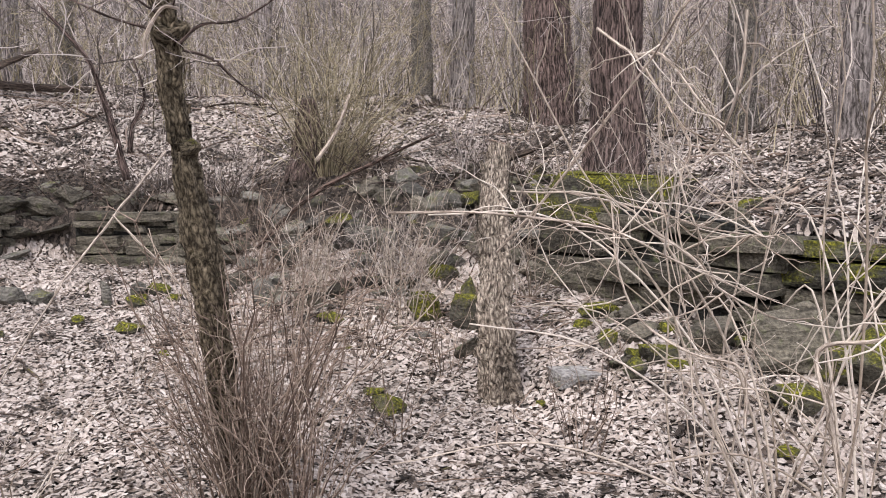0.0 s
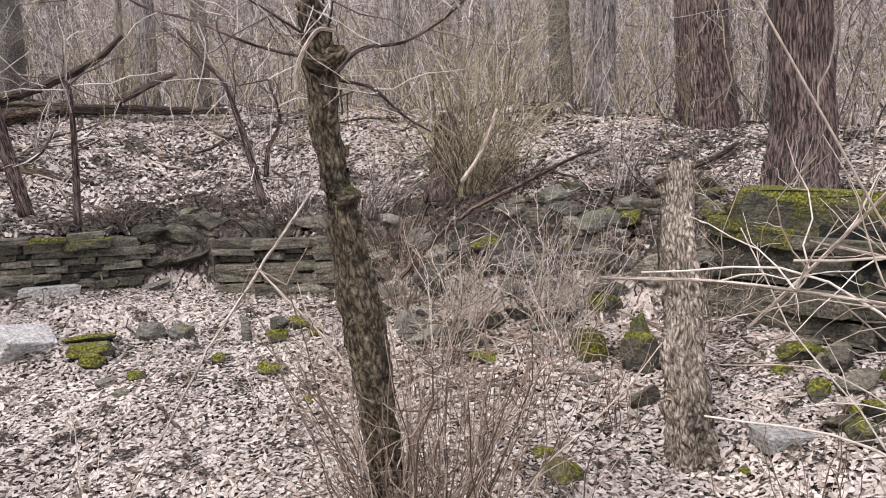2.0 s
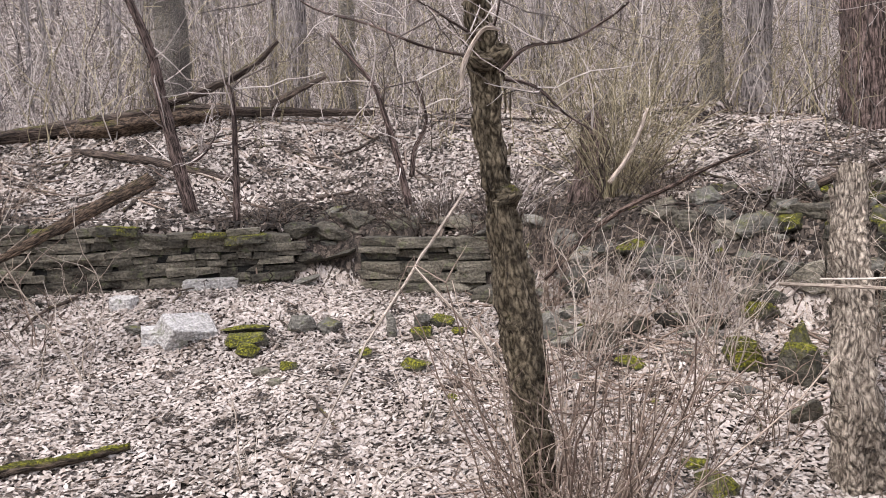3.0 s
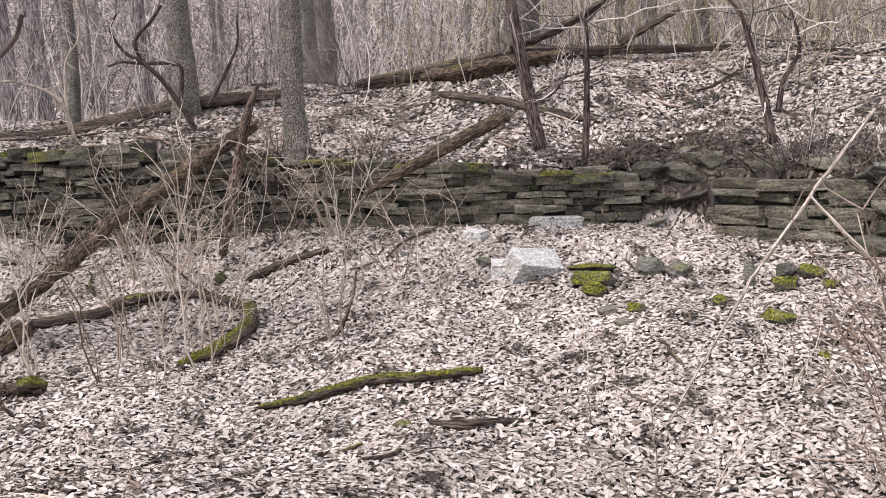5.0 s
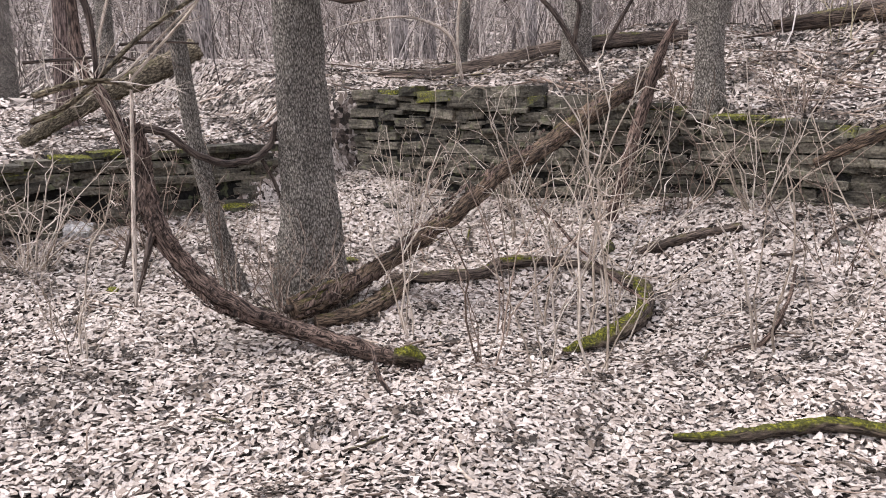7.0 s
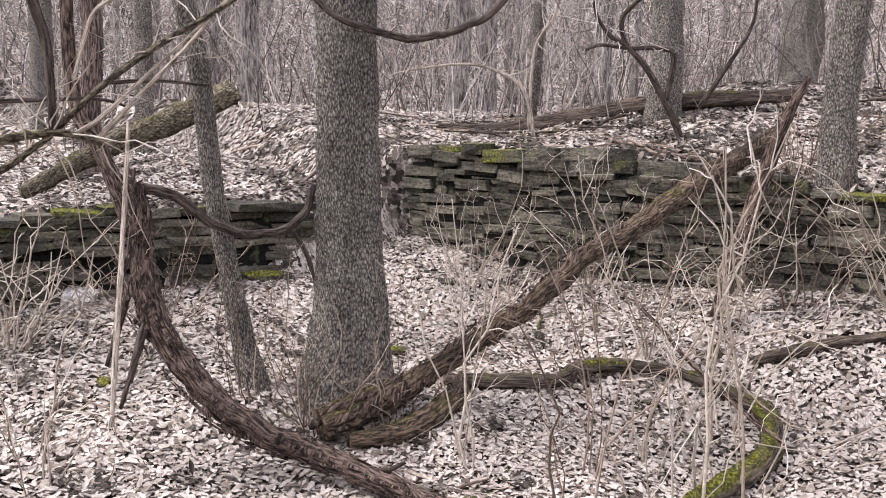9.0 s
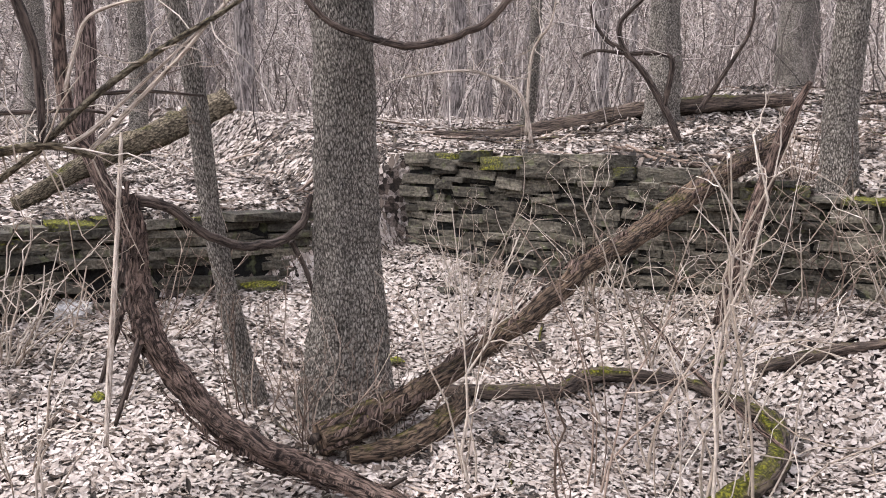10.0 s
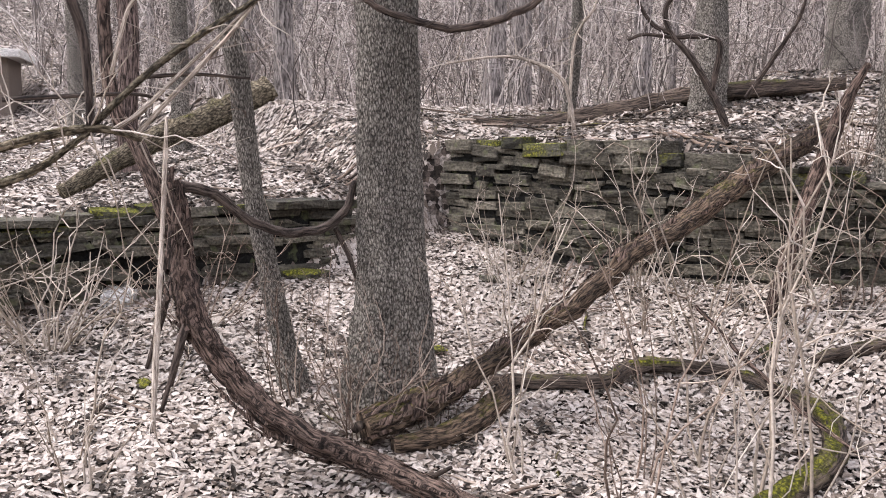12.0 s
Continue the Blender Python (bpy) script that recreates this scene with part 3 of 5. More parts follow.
def dry_wall(name, label, line, seed, courses=(0.05, 0.13), lengths=(0.14, 0.46), mossy_cap=0.4, depth=0.3):
    rng = np.random.default_rng(seed)
    total = sum(math.hypot(b[0] - a[0], b[1] - a[1]) for a, b in zip(line, line[1:]))
    # near-black core behind the stones: shade of the open joints, put in as colour
    v, f = [], []
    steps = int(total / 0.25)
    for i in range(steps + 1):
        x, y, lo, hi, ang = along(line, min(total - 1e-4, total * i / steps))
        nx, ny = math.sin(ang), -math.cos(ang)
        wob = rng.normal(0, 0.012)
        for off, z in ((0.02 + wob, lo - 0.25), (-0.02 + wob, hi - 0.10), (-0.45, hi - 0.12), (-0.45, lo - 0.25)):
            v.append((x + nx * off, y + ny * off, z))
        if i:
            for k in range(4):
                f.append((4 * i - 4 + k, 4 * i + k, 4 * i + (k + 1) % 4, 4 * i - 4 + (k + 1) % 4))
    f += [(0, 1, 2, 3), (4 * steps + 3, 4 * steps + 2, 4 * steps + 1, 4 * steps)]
    wall = tagged(part(name, mesh_of(name, v, f, DEEP_SHADE, None, False)), label, "wall", kind="structure")
    z_rel, top_reached = -0.08, False
    count = 0
    while not top_reached:
        h = rng.uniform(*courses)
        d = rng.uniform(-0.1, 0.05)
        any_low = False
        while d < total:
            ln = rng.uniform(*lengths) * (0.7 + 4 * h)
            mid = min(max(d + ln / 2, 0.01), total - 0.01)
            x, y, lo, hi, ang = along(line, mid)
            z = lo + z_rel + h / 2
            room = hi - z
            if room > h * 0.2:
                any_low = True
                cap = room < h * 1.6
                hh = h * rng.uniform(0.82, 1.06) * (1.15 if cap else 1)
                bulge = rng.uniform(-0.05, 0.06) + (0.04 if cap else 0)
                nx, ny = math.sin(ang), -math.cos(ang)
                me = CAPS[int(rng.integers(4))] if cap and rng.uniform() < mossy_cap else STONES[int(rng.integers(9))]
                ob = part("stone", me, wall)
                m = pose(x + nx * (bulge - depth * 0.32), y + ny * (bulge - depth * 0.32), z + rng.normal(0, 0.006), rng.normal(0, 3), rng.normal(0, 2.5), math.degrees(ang) + rng.normal(0, 5) + (180 if rng.uniform() < 0.5 else 0))
                ob.matrix_basis = m @ Matrix.Diagonal((ln * 1.06, depth * rng.uniform(0.8, 1.15), hh * 1.08, 1))
                count += 1
            d += ln
        z_rel += h
        top_reached = not any_low
    return wall


dry_wall("wall_north", "long dry-stone retaining wall of dark slate slabs with mossy top", [(-12.7, 4.9, 0.40, 1.40), (-11.4, 5.75, 0.10, 1.48), (-10.25, 6.8, 0.12, 1.42), (-9.4, 7.75, 0.22, 1.22), (-7.7, 8.6, 0.25, 1.08), (-6.9, 9.1, 0.25, 1.05), (-5.6, 9.95, 0.25, 0.95)], 11, (0.045, 0.13), (0.17, 0.5))
dry_wall("wall_west", "low tumbled dry-stone wall with moss on its top", [(-11.25, -1.2, -0.12, 0.72), (-11.3, 0.3, -0.12, 0.76), (-12.05, 2.9, 0.02, 0.82), (-12.3, 3.6, 0.1, 0.85)], 12, (0.06, 0.13), (0.25, 0.7))
dry_wall("ledge_middle", "low ledge of dark layered slate in the bank", [(-4.75, 10.35, 0.1, 0.78), (-4.0, 10.22, 0.1, 0.84), (-3.1, 10.35, 0.1, 0.80)], 13, (0.07, 0.15), (0.25, 0.65), 0.1, 0.45)
dry_wall("ledge_east", "thick mossy rock ledge below a large tree", [(1.05, 8.95, 0.25, 1.15), (1.5, 8.35, 0.2, 1.22), (2.1, 7.6, 0.1, 1.18), (2.75, 6.8, 0.0, 1.04), (3.6, 6.1, 0.0, 0.95), (4.8, 5.2, 0.0, 0.9)], 14, (0.14, 0.3), (0.6, 1.3), 1.0, 0.7)

# ---- loose rocks ----
def rock(x, y, sx, sy, sz, mat, label, seed, turn=0, lift=0.3, tilt=0):
    ob = part("rock", rock_mesh("rock", seed, mat, 0.8, 2, 0.95 if mat is STONE_PALE else 1.35))
    z = float(heights(x, y))
    ob.matrix_basis = pose(x, y, z + sz * lift, tilt, tilt * 0.4, turn) @ Matrix.Diagonal((sx, sy, sz, 1))
    return tagged(ob, label, "rock")


for i, (x, y, sx, sy, sz, kind, turn, tilt) in enumerate([
    (-5.78, 8.05, 0.55, 0.34, 0.24, "pale", 60, 26),
    (-5.10, 8.10, 0.60, 0.40, 0.22, "moss", 30, 0), (-5.25, 8.35, 0.75, 0.3, 0.12, "moss", 20, -10), (-4.98, 7.92, 0.35, 0.3, 0.2, "moss", 10, 0),
    (-4.72, 8.65, 0.42, 0.25, 0.30, "grey", 50, 25), (-4.45, 8.75, 0.36, 0.25, 0.26, "grey", 40, 20),
    (-4.36, 7.65, 0.24, 0.2, 0.16, "moss", 20, 0), (-4.3, 7.28, 0.16, 0.12, 0.08, "dark", 30, 0), (-4.62, 7.55, 0.22, 0.15, 0.12, "dark", 60, 0),
    (-6.92, 8.45, 0.26, 0.2, 0.14, "pale", 15, 0), (-6.35, 8.0, 0.4, 0.3, 0.14, "grey", 15, 0), (-6.1, 7.95, 0.3, 0.3, 0.14, "pale", 40, 8),
    (-3.70, 8.68, 0.17, 0.12, 0.46, "grey", 10, 4), (-3.33, 8.68, 0.34, 0.3, 0.2, "moss", 15, 0), (-3.42, 8.9, 0.22, 0.2, 0.26, "grey", 25, 6), (-3.22, 8.95, 0.36, 0.25, 0.18, "moss", 0, 0), (-2.95, 8.75, 0.2, 0.18, 0.14, "moss", 0, 0),
    (-3.1, 7.82, 0.48, 0.28, 0.16, "moss", -15, 6), (-3.75, 8.1, 0.18, 0.15, 0.17, "moss", 25, 0), (-2.55, 7.2, 0.14, 0.12, 0.09, "moss", 25, 0),
    (-1.15, 8.02, 0.42, 0.3, 0.16, "moss", 0, 0), (-0.18, 8.0, 0.44, 0.3, 0.42, "moss", 25, 0), (0.24, 7.7, 0.4, 0.3, 0.52, "moss", -20, 8), (0.26, 7.95, 0.3, 0.3, 0.62, "moss", 10, 0), (0.25, 7.2, 0.28, 0.14, 0.28, "dark", 55, 30),
    (-1.8, 9.55, 0.55, 0.35, 0.40, "grey", 10, 20), (-0.85, 9.5, 0.80, 0.35, 0.45, "grey", -8, 12), (-0.02, 9.35, 0.60, 0.35, 0.50, "grey", 15, 10), (0.50, 9.1, 0.50, 0.35, 0.34, "dark", 0, 0),
    (-0.5, 10.5, 0.42, 0.35, 0.34, "grey", 15, 0), (0.3, 9.95, 0.30, 0.3, 0.30, "grey", 25, 0), (-0.1, 9.8, 0.55, 0.4, 0.35, "grey", 25, 10), (-0.4, 10.1, 0.5, 0.4, 0.3, "grey", -15, 5), (-1.0, 10.3, 0.4, 0.3, 0.25, "dark", 5, 0), (0.75, 9.5, 0.5, 0.4, 0.2, "dark", 20, 0), (0.6, 9.9, 0.7, 0.4, 0.16, "dark", -10, 0),
    (-5.25, 10.55, 0.6, 0.4, 0.3, "dark", 10, 8), (-4.9, 10.75, 0.5, 0.4, 0.35, "dark", -10, 0), (-4.3, 10.75, 0.5, 0.4, 0.25, "dark", 20, 5), (-3.6, 10.8, 0.6, 0.4, 0.25, "dark", 0, 6), (-5.6, 10.25, 0.5, 0.3, 0.2, "dark", 30, 0), (-6.35, 9.35, 0.6, 0.3, 0.15, "pale", 35, 0), (-1.3, 9.9, 0.5, 0.4, 0.3, "moss", 35, 0), (0.9, 10.1, 0.6, 0.4, 0.14, "dark", 5, 0), (0.3, 10.6, 0.6, 0.4, 0.14, "dark", 15, 0), (1.2, 10.2, 0.5, 0.4, 0.14, "moss", 15, 0),
    (-2.4, 9.3, 0.35, 0.3, 0.22, "dark", 20, 5), (-2.9, 9.9, 0.5, 0.4, 0.25, "dark", -20, 5),
    (1.48, 7.5, 0.50, 0.35, 0.24, "moss", 12, 8), (1.72, 7.3, 0.36, 0.25, 0.2, "dark", 30, 5), (1.45, 6.88, 0.26, 0.22, 0.22, "moss", 30, 0), (1.74, 6.92, 0.36, 0.25, 0.18, "dark", 25, 0), (1.75, 6.45, 0.50, 0.3, 0.24, "moss", 15, 6), (1.3, 7.3, 0.22, 0.2, 0.14, "moss", 15, 6), (2.0, 7.0, 0.26, 0.2, 0.16, "moss", 5, 0),
    (1.1, 6.45, 0.36, 0.24, 0.10, "pale", 20, 4), (0.80, 6.2, 0.12, 0.1, 0.08, "moss", 20, 4),
    (-0.42, 6.1, 0.42, 0.24, 0.20, "moss", -35, 10), (-0.55, 6.4, 0.24, 0.22, 0.16, "moss", 35, 0),
    (2.55, 5.6, 0.55, 0.4, 0.30, "moss", -10, 5), (3.0, 5.85, 0.5, 0.4, 0.4, "moss", 20, 0), (2.35, 5.2, 0.2, 0.2, 0.12, "moss", 0, 0),
    (2.75, 6.15, 0.8, 0.5, 0.62, "dark", 15, 5), (3.25, 5.65, 0.9, 0.6, 0.7, "moss", -20, 4), (2.3, 6.5, 0.5, 0.4, 0.34, "dark", 30, 6),
    (-4.62, 4.72, 0.20, 0.14, 0.06, "moss", 0, 0), (-4.98, 5.85, 0.34, 0.16, 0.07, "moss", 10, 0), (-8.95, 6.2, 0.24, 0.2, 0.16, "moss", 0, 0), (-9.9, 1.6, 0.22, 0.14, 0.07, "moss", 10, 0), (-11.9, 3.1, 0.6, 0.35, 0.16, "moss", 70, 0), (-11.5, 1.4, 0.24, 0.18, 0.16, "pale", 70, 20), (-10.2, 3.9, 0.3, 0.2, 0.1, "moss", 70, 0),
]):
    mat, text = {"pale": (STONE_PALE, "pale broken stone slab lying among fallen leaves"), "moss": (STONE_MOSS, "rough stone covered with bright green moss"),
                 "grey": (STONE_GREY, "weathered grey stone block with lichen"), "dark": (STONE, "dark slate stone half sunk in leaves")}[kind]
    if kind in ("grey", "moss"):
        sx, sy, sz = sx * 0.8, sy * 0.85, sz * 0.8
    rock(x, y, sx * 1.1, sy * 1.1, sz * 1.15, mat, text, 200 + i, turn, 0.3, tilt)

slab = part("rock", rock_mesh("rock", 290, STONE_MOSS, 0.8, 3, 0.95))
slab.matrix_basis = pose(1.82, 8.42, 1.17, -3, 2, -38) @ Matrix.Diagonal((1.4, 0.65, 0.44, 1))
tagged(slab, "thick flat rock with a cushion of moss on the ledge", "rock")

RUBBLE = {"grey": [rock_mesh("rubble", 500 + i, STONE_GREY, 0.8, 2, 1.5) for i in range(5)], "dark": [rock_mesh("rubble", 510 + i, STONE, 0.8, 2, 1.5) for i in range(5)], "moss": [rock_mesh("rubble", 520 + i, STONE_MOSS, 0.8, 2, 1.3) for i in range(4)]}
RUBBLE_TEXT = {"grey": "angular grey stone in the rubble slope", "dark": "dark slate slab sunk in the bank", "moss": "mossy angular stone in the rubble slope"}
rng = np.random.default_rng(55)
for count, box, kinds, size, flat in [
    (95, (-2.6, 1.3, 8.5, 10.9), ("grey", "grey", "dark", "dark", "moss"), (0.16, 0.48), 0.6),
    (26, (-2.2, 1.2, 7.4, 8.6), ("dark", "moss", "grey"), (0.10, 0.26), 0.6),
    (55, (-6.2, -2.3, 9.9, 11.3), ("dark", "dark", "grey"), (0.2, 0.65), 0.32),
    (26, (1.45, 3.0, 6.3, 7.9), ("dark", "dark", "moss"), (0.12, 0.34), 0.6),
    (26, (-12.2, -6.0, 4.6, 9.4), ("dark", "grey", "dark"), (0.10, 0.26), 0.5),
]:
    for _ in range(count):
        x, y = rng.uniform(box[0], box[1]), rng.uniform(box[2], box[3])
        s = float(behind(np.array([x]), np.array([y]))[0])
        if (box[0] == -12.2 and not -1.2 < s < -0.15) or (box[0] == -6.2 and not -0.3 < s < 1.0):
            continue
        kind = kinds[int(rng.integers(len(kinds)))]
        pool = RUBBLE[kind]
        w = rng.uniform(*size)
        h = w * flat * rng.uniform(0.6, 1.2)
        ob = tagged(part("rubble_stone", pool[int(rng.integers(len(pool)))]), RUBBLE_TEXT[kind], "rock", "rubble stones")
        ob.matrix_basis = pose(x, y, float(heights(x, y)) + h * 0.22, rng.normal(0, 14), rng.normal(0, 14), rng.uniform(0, 360)) @ Matrix.Diagonal((w, w * rng.uniform(0.5, 0.9), h, 1))

# ---- trunks and fallen wood ----
# centre lines, from foot to tip
ARCH_TRUNK = [(-7.37, 3.44, -0.41), (-7.82, 3.16, -0.38), (-8.27, 2.78, -0.31), (-8.35, 2.4, -0.15), (-8.55, 2.1, 0.1), (-8.69, 1.85, 0.46), (-8.83, 1.8, 0.73), (-8.93, 1.82, 1.01), (-9.0, 1.8, 1.23)]
FALLEN_LOG = [(-8.75, 2.9, -0.3), (-8.84, 3.3, -0.22), (-8.95, 3.85, 0.02), (-9.2, 5.0, 0.66), (-9.5, 6.3, 1.24), (-9.8, 7.45, 1.66)]
SPLIT_LOG = [(-8.64, 3.06, -0.39), (-8.69, 3.48, -0.38), (-8.91, 3.88, -0.28), (-9.3, 4.15, -0.26)]
LEANING_TRUNK = [(-9.24, 6.45, 0.11), (-9.23, 6.58, 0.57), (-9.18, 6.73, 1.22), (-9.08, 6.84, 1.76), (-8.98, 6.96, 2.14)]
ROOT_BRANCH = [(-9.46, 4.05, -0.31), (-9.16, 4.44, -0.27), (-9.0, 4.78, -0.24), (-9.14, 5.1, -0.21), (-9.01, 5.48, -0.2), (-8.78, 5.78, -0.24), (-8.47, 5.89, -0.29), (-8.19, 5.97, -0.32), (-7.92, 5.85, -0.37), (-7.64, 5.54, -0.44), (-7.53, 5.09, -0.53), (-7.35, 4.64, -0.51)]
MOSSY_BRANCH = [(-5.82, 4.38, -0.50), (-5.61, 4.63, -0.45), (-5.55, 4.92, -0.43), (-5.46, 5.26, -0.41), (-5.16, 5.51, -0.40), (-4.76, 5.81, -0.38)]
DARK_STICK = [(-8.68, 6.39, -0.12), (-8.52, 6.77, 0.01), (-8.21, 7.25, 0.15)]
ROTTEN_STICK = [(-4.45, 4.82, -0.45), (-4.18, 4.85, -0.43), (-3.99, 5.27, -0.48)]
THIN_STICK = [(-6.63, 5.28, -0.47), (-6.7, 5.66, -0.42), (-6.58, 5.87, -0.34), (-6.55, 6.04, -0.08), (-6.64, 6.22, 0.19)]
TWIG_A = [(-7.04, 3.11, -0.48), (-7.27, 3.06, -0.37), (-7.55, 3.11, -0.3), (-7.91, 3.11, -0.3)]
TWIG_B = [(-8.39, 5.06, 0.45), (-7.98, 5.21, 0.16), (-7.62, 5.36, -0.07), (-7.33, 5.42, -0.19)]
SECOND_TRUNK = [(-9.6, 2.62, -0.36), (-9.67, 2.55, -0.0), (-9.77, 2.45, 0.57), (-9.81, 2.35, 1.17), (-9.78, 2.26, 1.95), (-9.74, 2.13, 2.5), (-9.62, 1.98, 3.17)]
UPPER_BRANCH = [(-9.08, 1.77, 1.0), (-9.15, 1.7, 1.23), (-9.22, 1.61, 1.46), (-9.27, 1.51, 1.63), (-9.31, 1.46, 2.0), (-9.22, 1.46, 2.69)]
VINE_LOW = [(-9.0, 1.81, 1.22), (-9.08, 2.04, 1.16), (-9.14, 2.28, 0.99), (-9.2, 2.5, 0.91), (-9.26, 2.73, 0.93), (-9.34, 2.9, 1.03), (-9.44, 3.0, 1.2)]
VINE_HIGH = [(-9.02, 2.76, 2.59), (-9.01, 2.93, 2.38), (-8.97, 3.14, 2.25), (-8.88, 3.45, 2.17), (-8.8, 3.65, 2.2), (-8.7, 3.88, 2.29), (-8.6, 4.02, 2.46), (-8.53, 4.09, 2.69)]
VINE_DROP = [(-9.34, 2.84, 0.9), (-9.34, 2.94, 0.7), (-9.34, 3.0, 0.5)]
BR1 = [(-7.16, 1.36, 2.21), (-7.19, 1.42, 2.04), (-7.21, 1.46, 1.89), (-7.21, 1.47, 1.72), (-7.21, 1.47, 1.57)]
BR2 = [(-7.18, 1.15, 1.49), (-7.2, 1.31, 1.54), (-7.21, 1.47, 1.57), (-7.22, 1.56, 1.56), (-7.22, 1.65, 1.53)]
BR3 = [(-7.21, 1.47, 1.57), (-7.22, 1.68, 1.78), (-7.2, 1.89, 1.94), (-7.16, 2.1, 2.08), (-7.12, 2.26, 2.2)]
BR4 = [(-7.27, 1.62, 1.54), (-7.26, 1.81, 1.75), (-7.24, 1.98, 1.94), (-7.22, 2.08, 2.07), (-7.18, 2.19, 2.2)]
BR5 = [(-7.22, 1.54, 1.56), (-7.22, 1.64, 1.63), (-7.22, 1.76, 1.75), (-7.18, 2.04, 2.03)]
BR6 = [(-7.27, 1.13, 1.35), (-7.24, 1.3, 1.43), (-7.21, 1.47, 1.56)]
BR7 = [(-7.72, 1.64, 1.78), (-7.71, 1.87, 1.8), (-7.69, 2.1, 1.79)]
BR8 = [(-7.78, 1.11, 1.67), (-7.81, 1.32, 1.69), (-7.82, 1.62, 1.71), (-7.82, 1.76, 1.68)]
BR9 = [(-7.82, 1.53, 1.79), (-7.81, 1.58, 1.98), (-7.79, 1.63, 2.1), (-7.79, 1.75, 2.17), (-7.77, 1.91, 2.21)]
BARK_STRIP = [(-8.13, 1.65, 0.05), (-8.31, 1.68, 0.44), (-8.45, 1.72, 0.89), (-8.56, 1.76, 1.43), (-8.62, 1.77, 1.61)]
LOG_BY_WALL = [(-11.76, 0.97, 0.93), (-12.11, 1.62, 1.31), (-12.4, 2.24, 1.59), (-12.63, 2.89, 1.9)]
CREST_LOG_A = [(-14.94, 5.94, 1.65), (-14.39, 6.73, 1.6), (-13.86, 7.54, 1.75), (-13.22, 8.21, 1.95), (-12.55, 8.95, 2.07), (-11.9, 9.7, 2.18)]
CREST_LOG_B = [(-12.07, 11.53, 2.37), (-11.34, 11.93, 2.4), (-9.78, 11.57, 2.4), (-8.92, 12.2, 2.55), (-8.44, 13.24, 2.71)]
CREST_LOG_C = [(-11.3, 10.91, 2.31), (-10.22, 11.95, 2.53), (-9.24, 12.72, 2.73), (-7.89, 13.59, 2.71), (-6.18, 14.44, 2.68)]
CREST_BRANCH = [(-9.3, 12.53, 2.84), (-8.59, 12.89, 3.07), (-7.95, 13.25, 3.46), (-7.56, 13.52, 3.91)]
CREST_BRANCH2 = [(-7.75, 13.55, 2.84), (-7.28, 13.67, 3.07), (-6.84, 13.87, 3.3)]
BANK_STICK = [(-9.68, 10.95, 2.07), (-8.42, 10.91, 1.91), (-7.4, 11.11, 1.66), (-6.94, 11.38, 1.55)]
BANK_STICK2 = [(-7.14, 12.67, 2.1), (-6.43, 12.49, 1.81)]
SAPLING = [(-6.51, 9.28, 1.24), (-6.61, 9.22, 1.81), (-6.72, 9.1, 2.66), (-6.75, 9.0, 3.16), (-6.88, 8.77, 3.82), (-7.03, 8.43, 4.52)]
SAPLING_B = [(-5.85, 9.23, 1.14), (-5.84, 9.26, 1.79), (-5.82, 9.23, 2.57), (-5.86, 9.19, 2.76)]
SAPLING_C = [(-4.1, 10.45, 1.24), (-4.22, 10.42, 1.81), (-4.35, 10.34, 2.37), (-4.48, 10.26, 2.78), (-4.91, 9.98, 3.38)]
SAPLING_D = [(-4.1, 10.57, 1.59), (-4.05, 10.59, 1.95), (-3.9, 10.63, 2.3), (-4.0, 10.55, 2.79)]
SAP_FORK = [(-6.51, 9.29, 1.81), (-6.35, 9.4, 1.97), (-6.26, 9.46, 2.1)]
POLE_STICK = [(-2.08, 3.55, 0.45), (-2.06, 4.0, 0.73), (-2.01, 4.5, 1.04), (-1.94, 5.0, 1.34), (-1.86, 5.42, 1.60)]
POLE_STICK_B = [(-1.95, 4.72, 1.22), (-1.72, 4.65, 0.99), (-1.49, 4.57, 0.78), (-1.3, 4.47, 0.64)]
SNAG = [(-1.17, 4.65, -0.5), (-1.2, 4.52, -0.1), (-1.24, 4.38, 0.5), (-1.25, 4.27, 1.0), (-1.31, 4.12, 1.6), (-1.32, 3.99, 2.17), (-1.36, 3.93, 2.42)]
SNAG_BR1 = [(-1.27, 3.95, 2.12), (-1.15, 3.92, 2.21), (-0.96, 3.86, 2.22), (-0.77, 3.77, 2.3), (-0.67, 3.76, 2.39)]
SNAG_BR2 = [(-1.26, 3.93, 2.29), (-1.32, 3.87, 2.28), (-1.38, 3.81, 2.15), (-1.38, 3.77, 2.05), (-1.41, 3.77, 2.03)]
SNAG_BR3 = [(-1.38, 3.97, 2.19), (-1.58, 3.9, 2.24), (-1.78, 3.8, 2.33), (-1.97, 3.7, 2.39), (-2.08, 3.61, 2.49)]
SNAG_BR4 = [(-1.27, 4.01, 2.1), (-1.16, 4.14, 2.07), (-1.06, 4.27, 1.96), (-0.96, 4.39, 1.89)]
SNAG_BR5 = [(-1.34, 3.92, 2.25), (-1.45, 3.82, 2.33), (-1.6, 3.74, 2.43)]
SNAG_BR6 = [(-1.29, 3.93, 2.29), (-1.25, 3.87, 2.37), (-1.22, 3.84, 2.53)]
DEAD_TRUNK = [(0.49, 6.45, -0.45), (0.44, 6.41, 0.16), (0.44, 6.63, 0.66), (0.43, 6.85, 1.11), (0.49, 7.08, 1.65)]
LEDGE_BR = [(0.54, 9.58, 1.46), (0.8, 9.55, 1.57), (1.12, 9.51, 1.68), (1.37, 9.46, 1.84)]
LEDGE_BR2 = [(-1.45, 9.17, 1.51), (-1.21, 9.2, 1.86), (-1.07, 9.2, 2.25)]
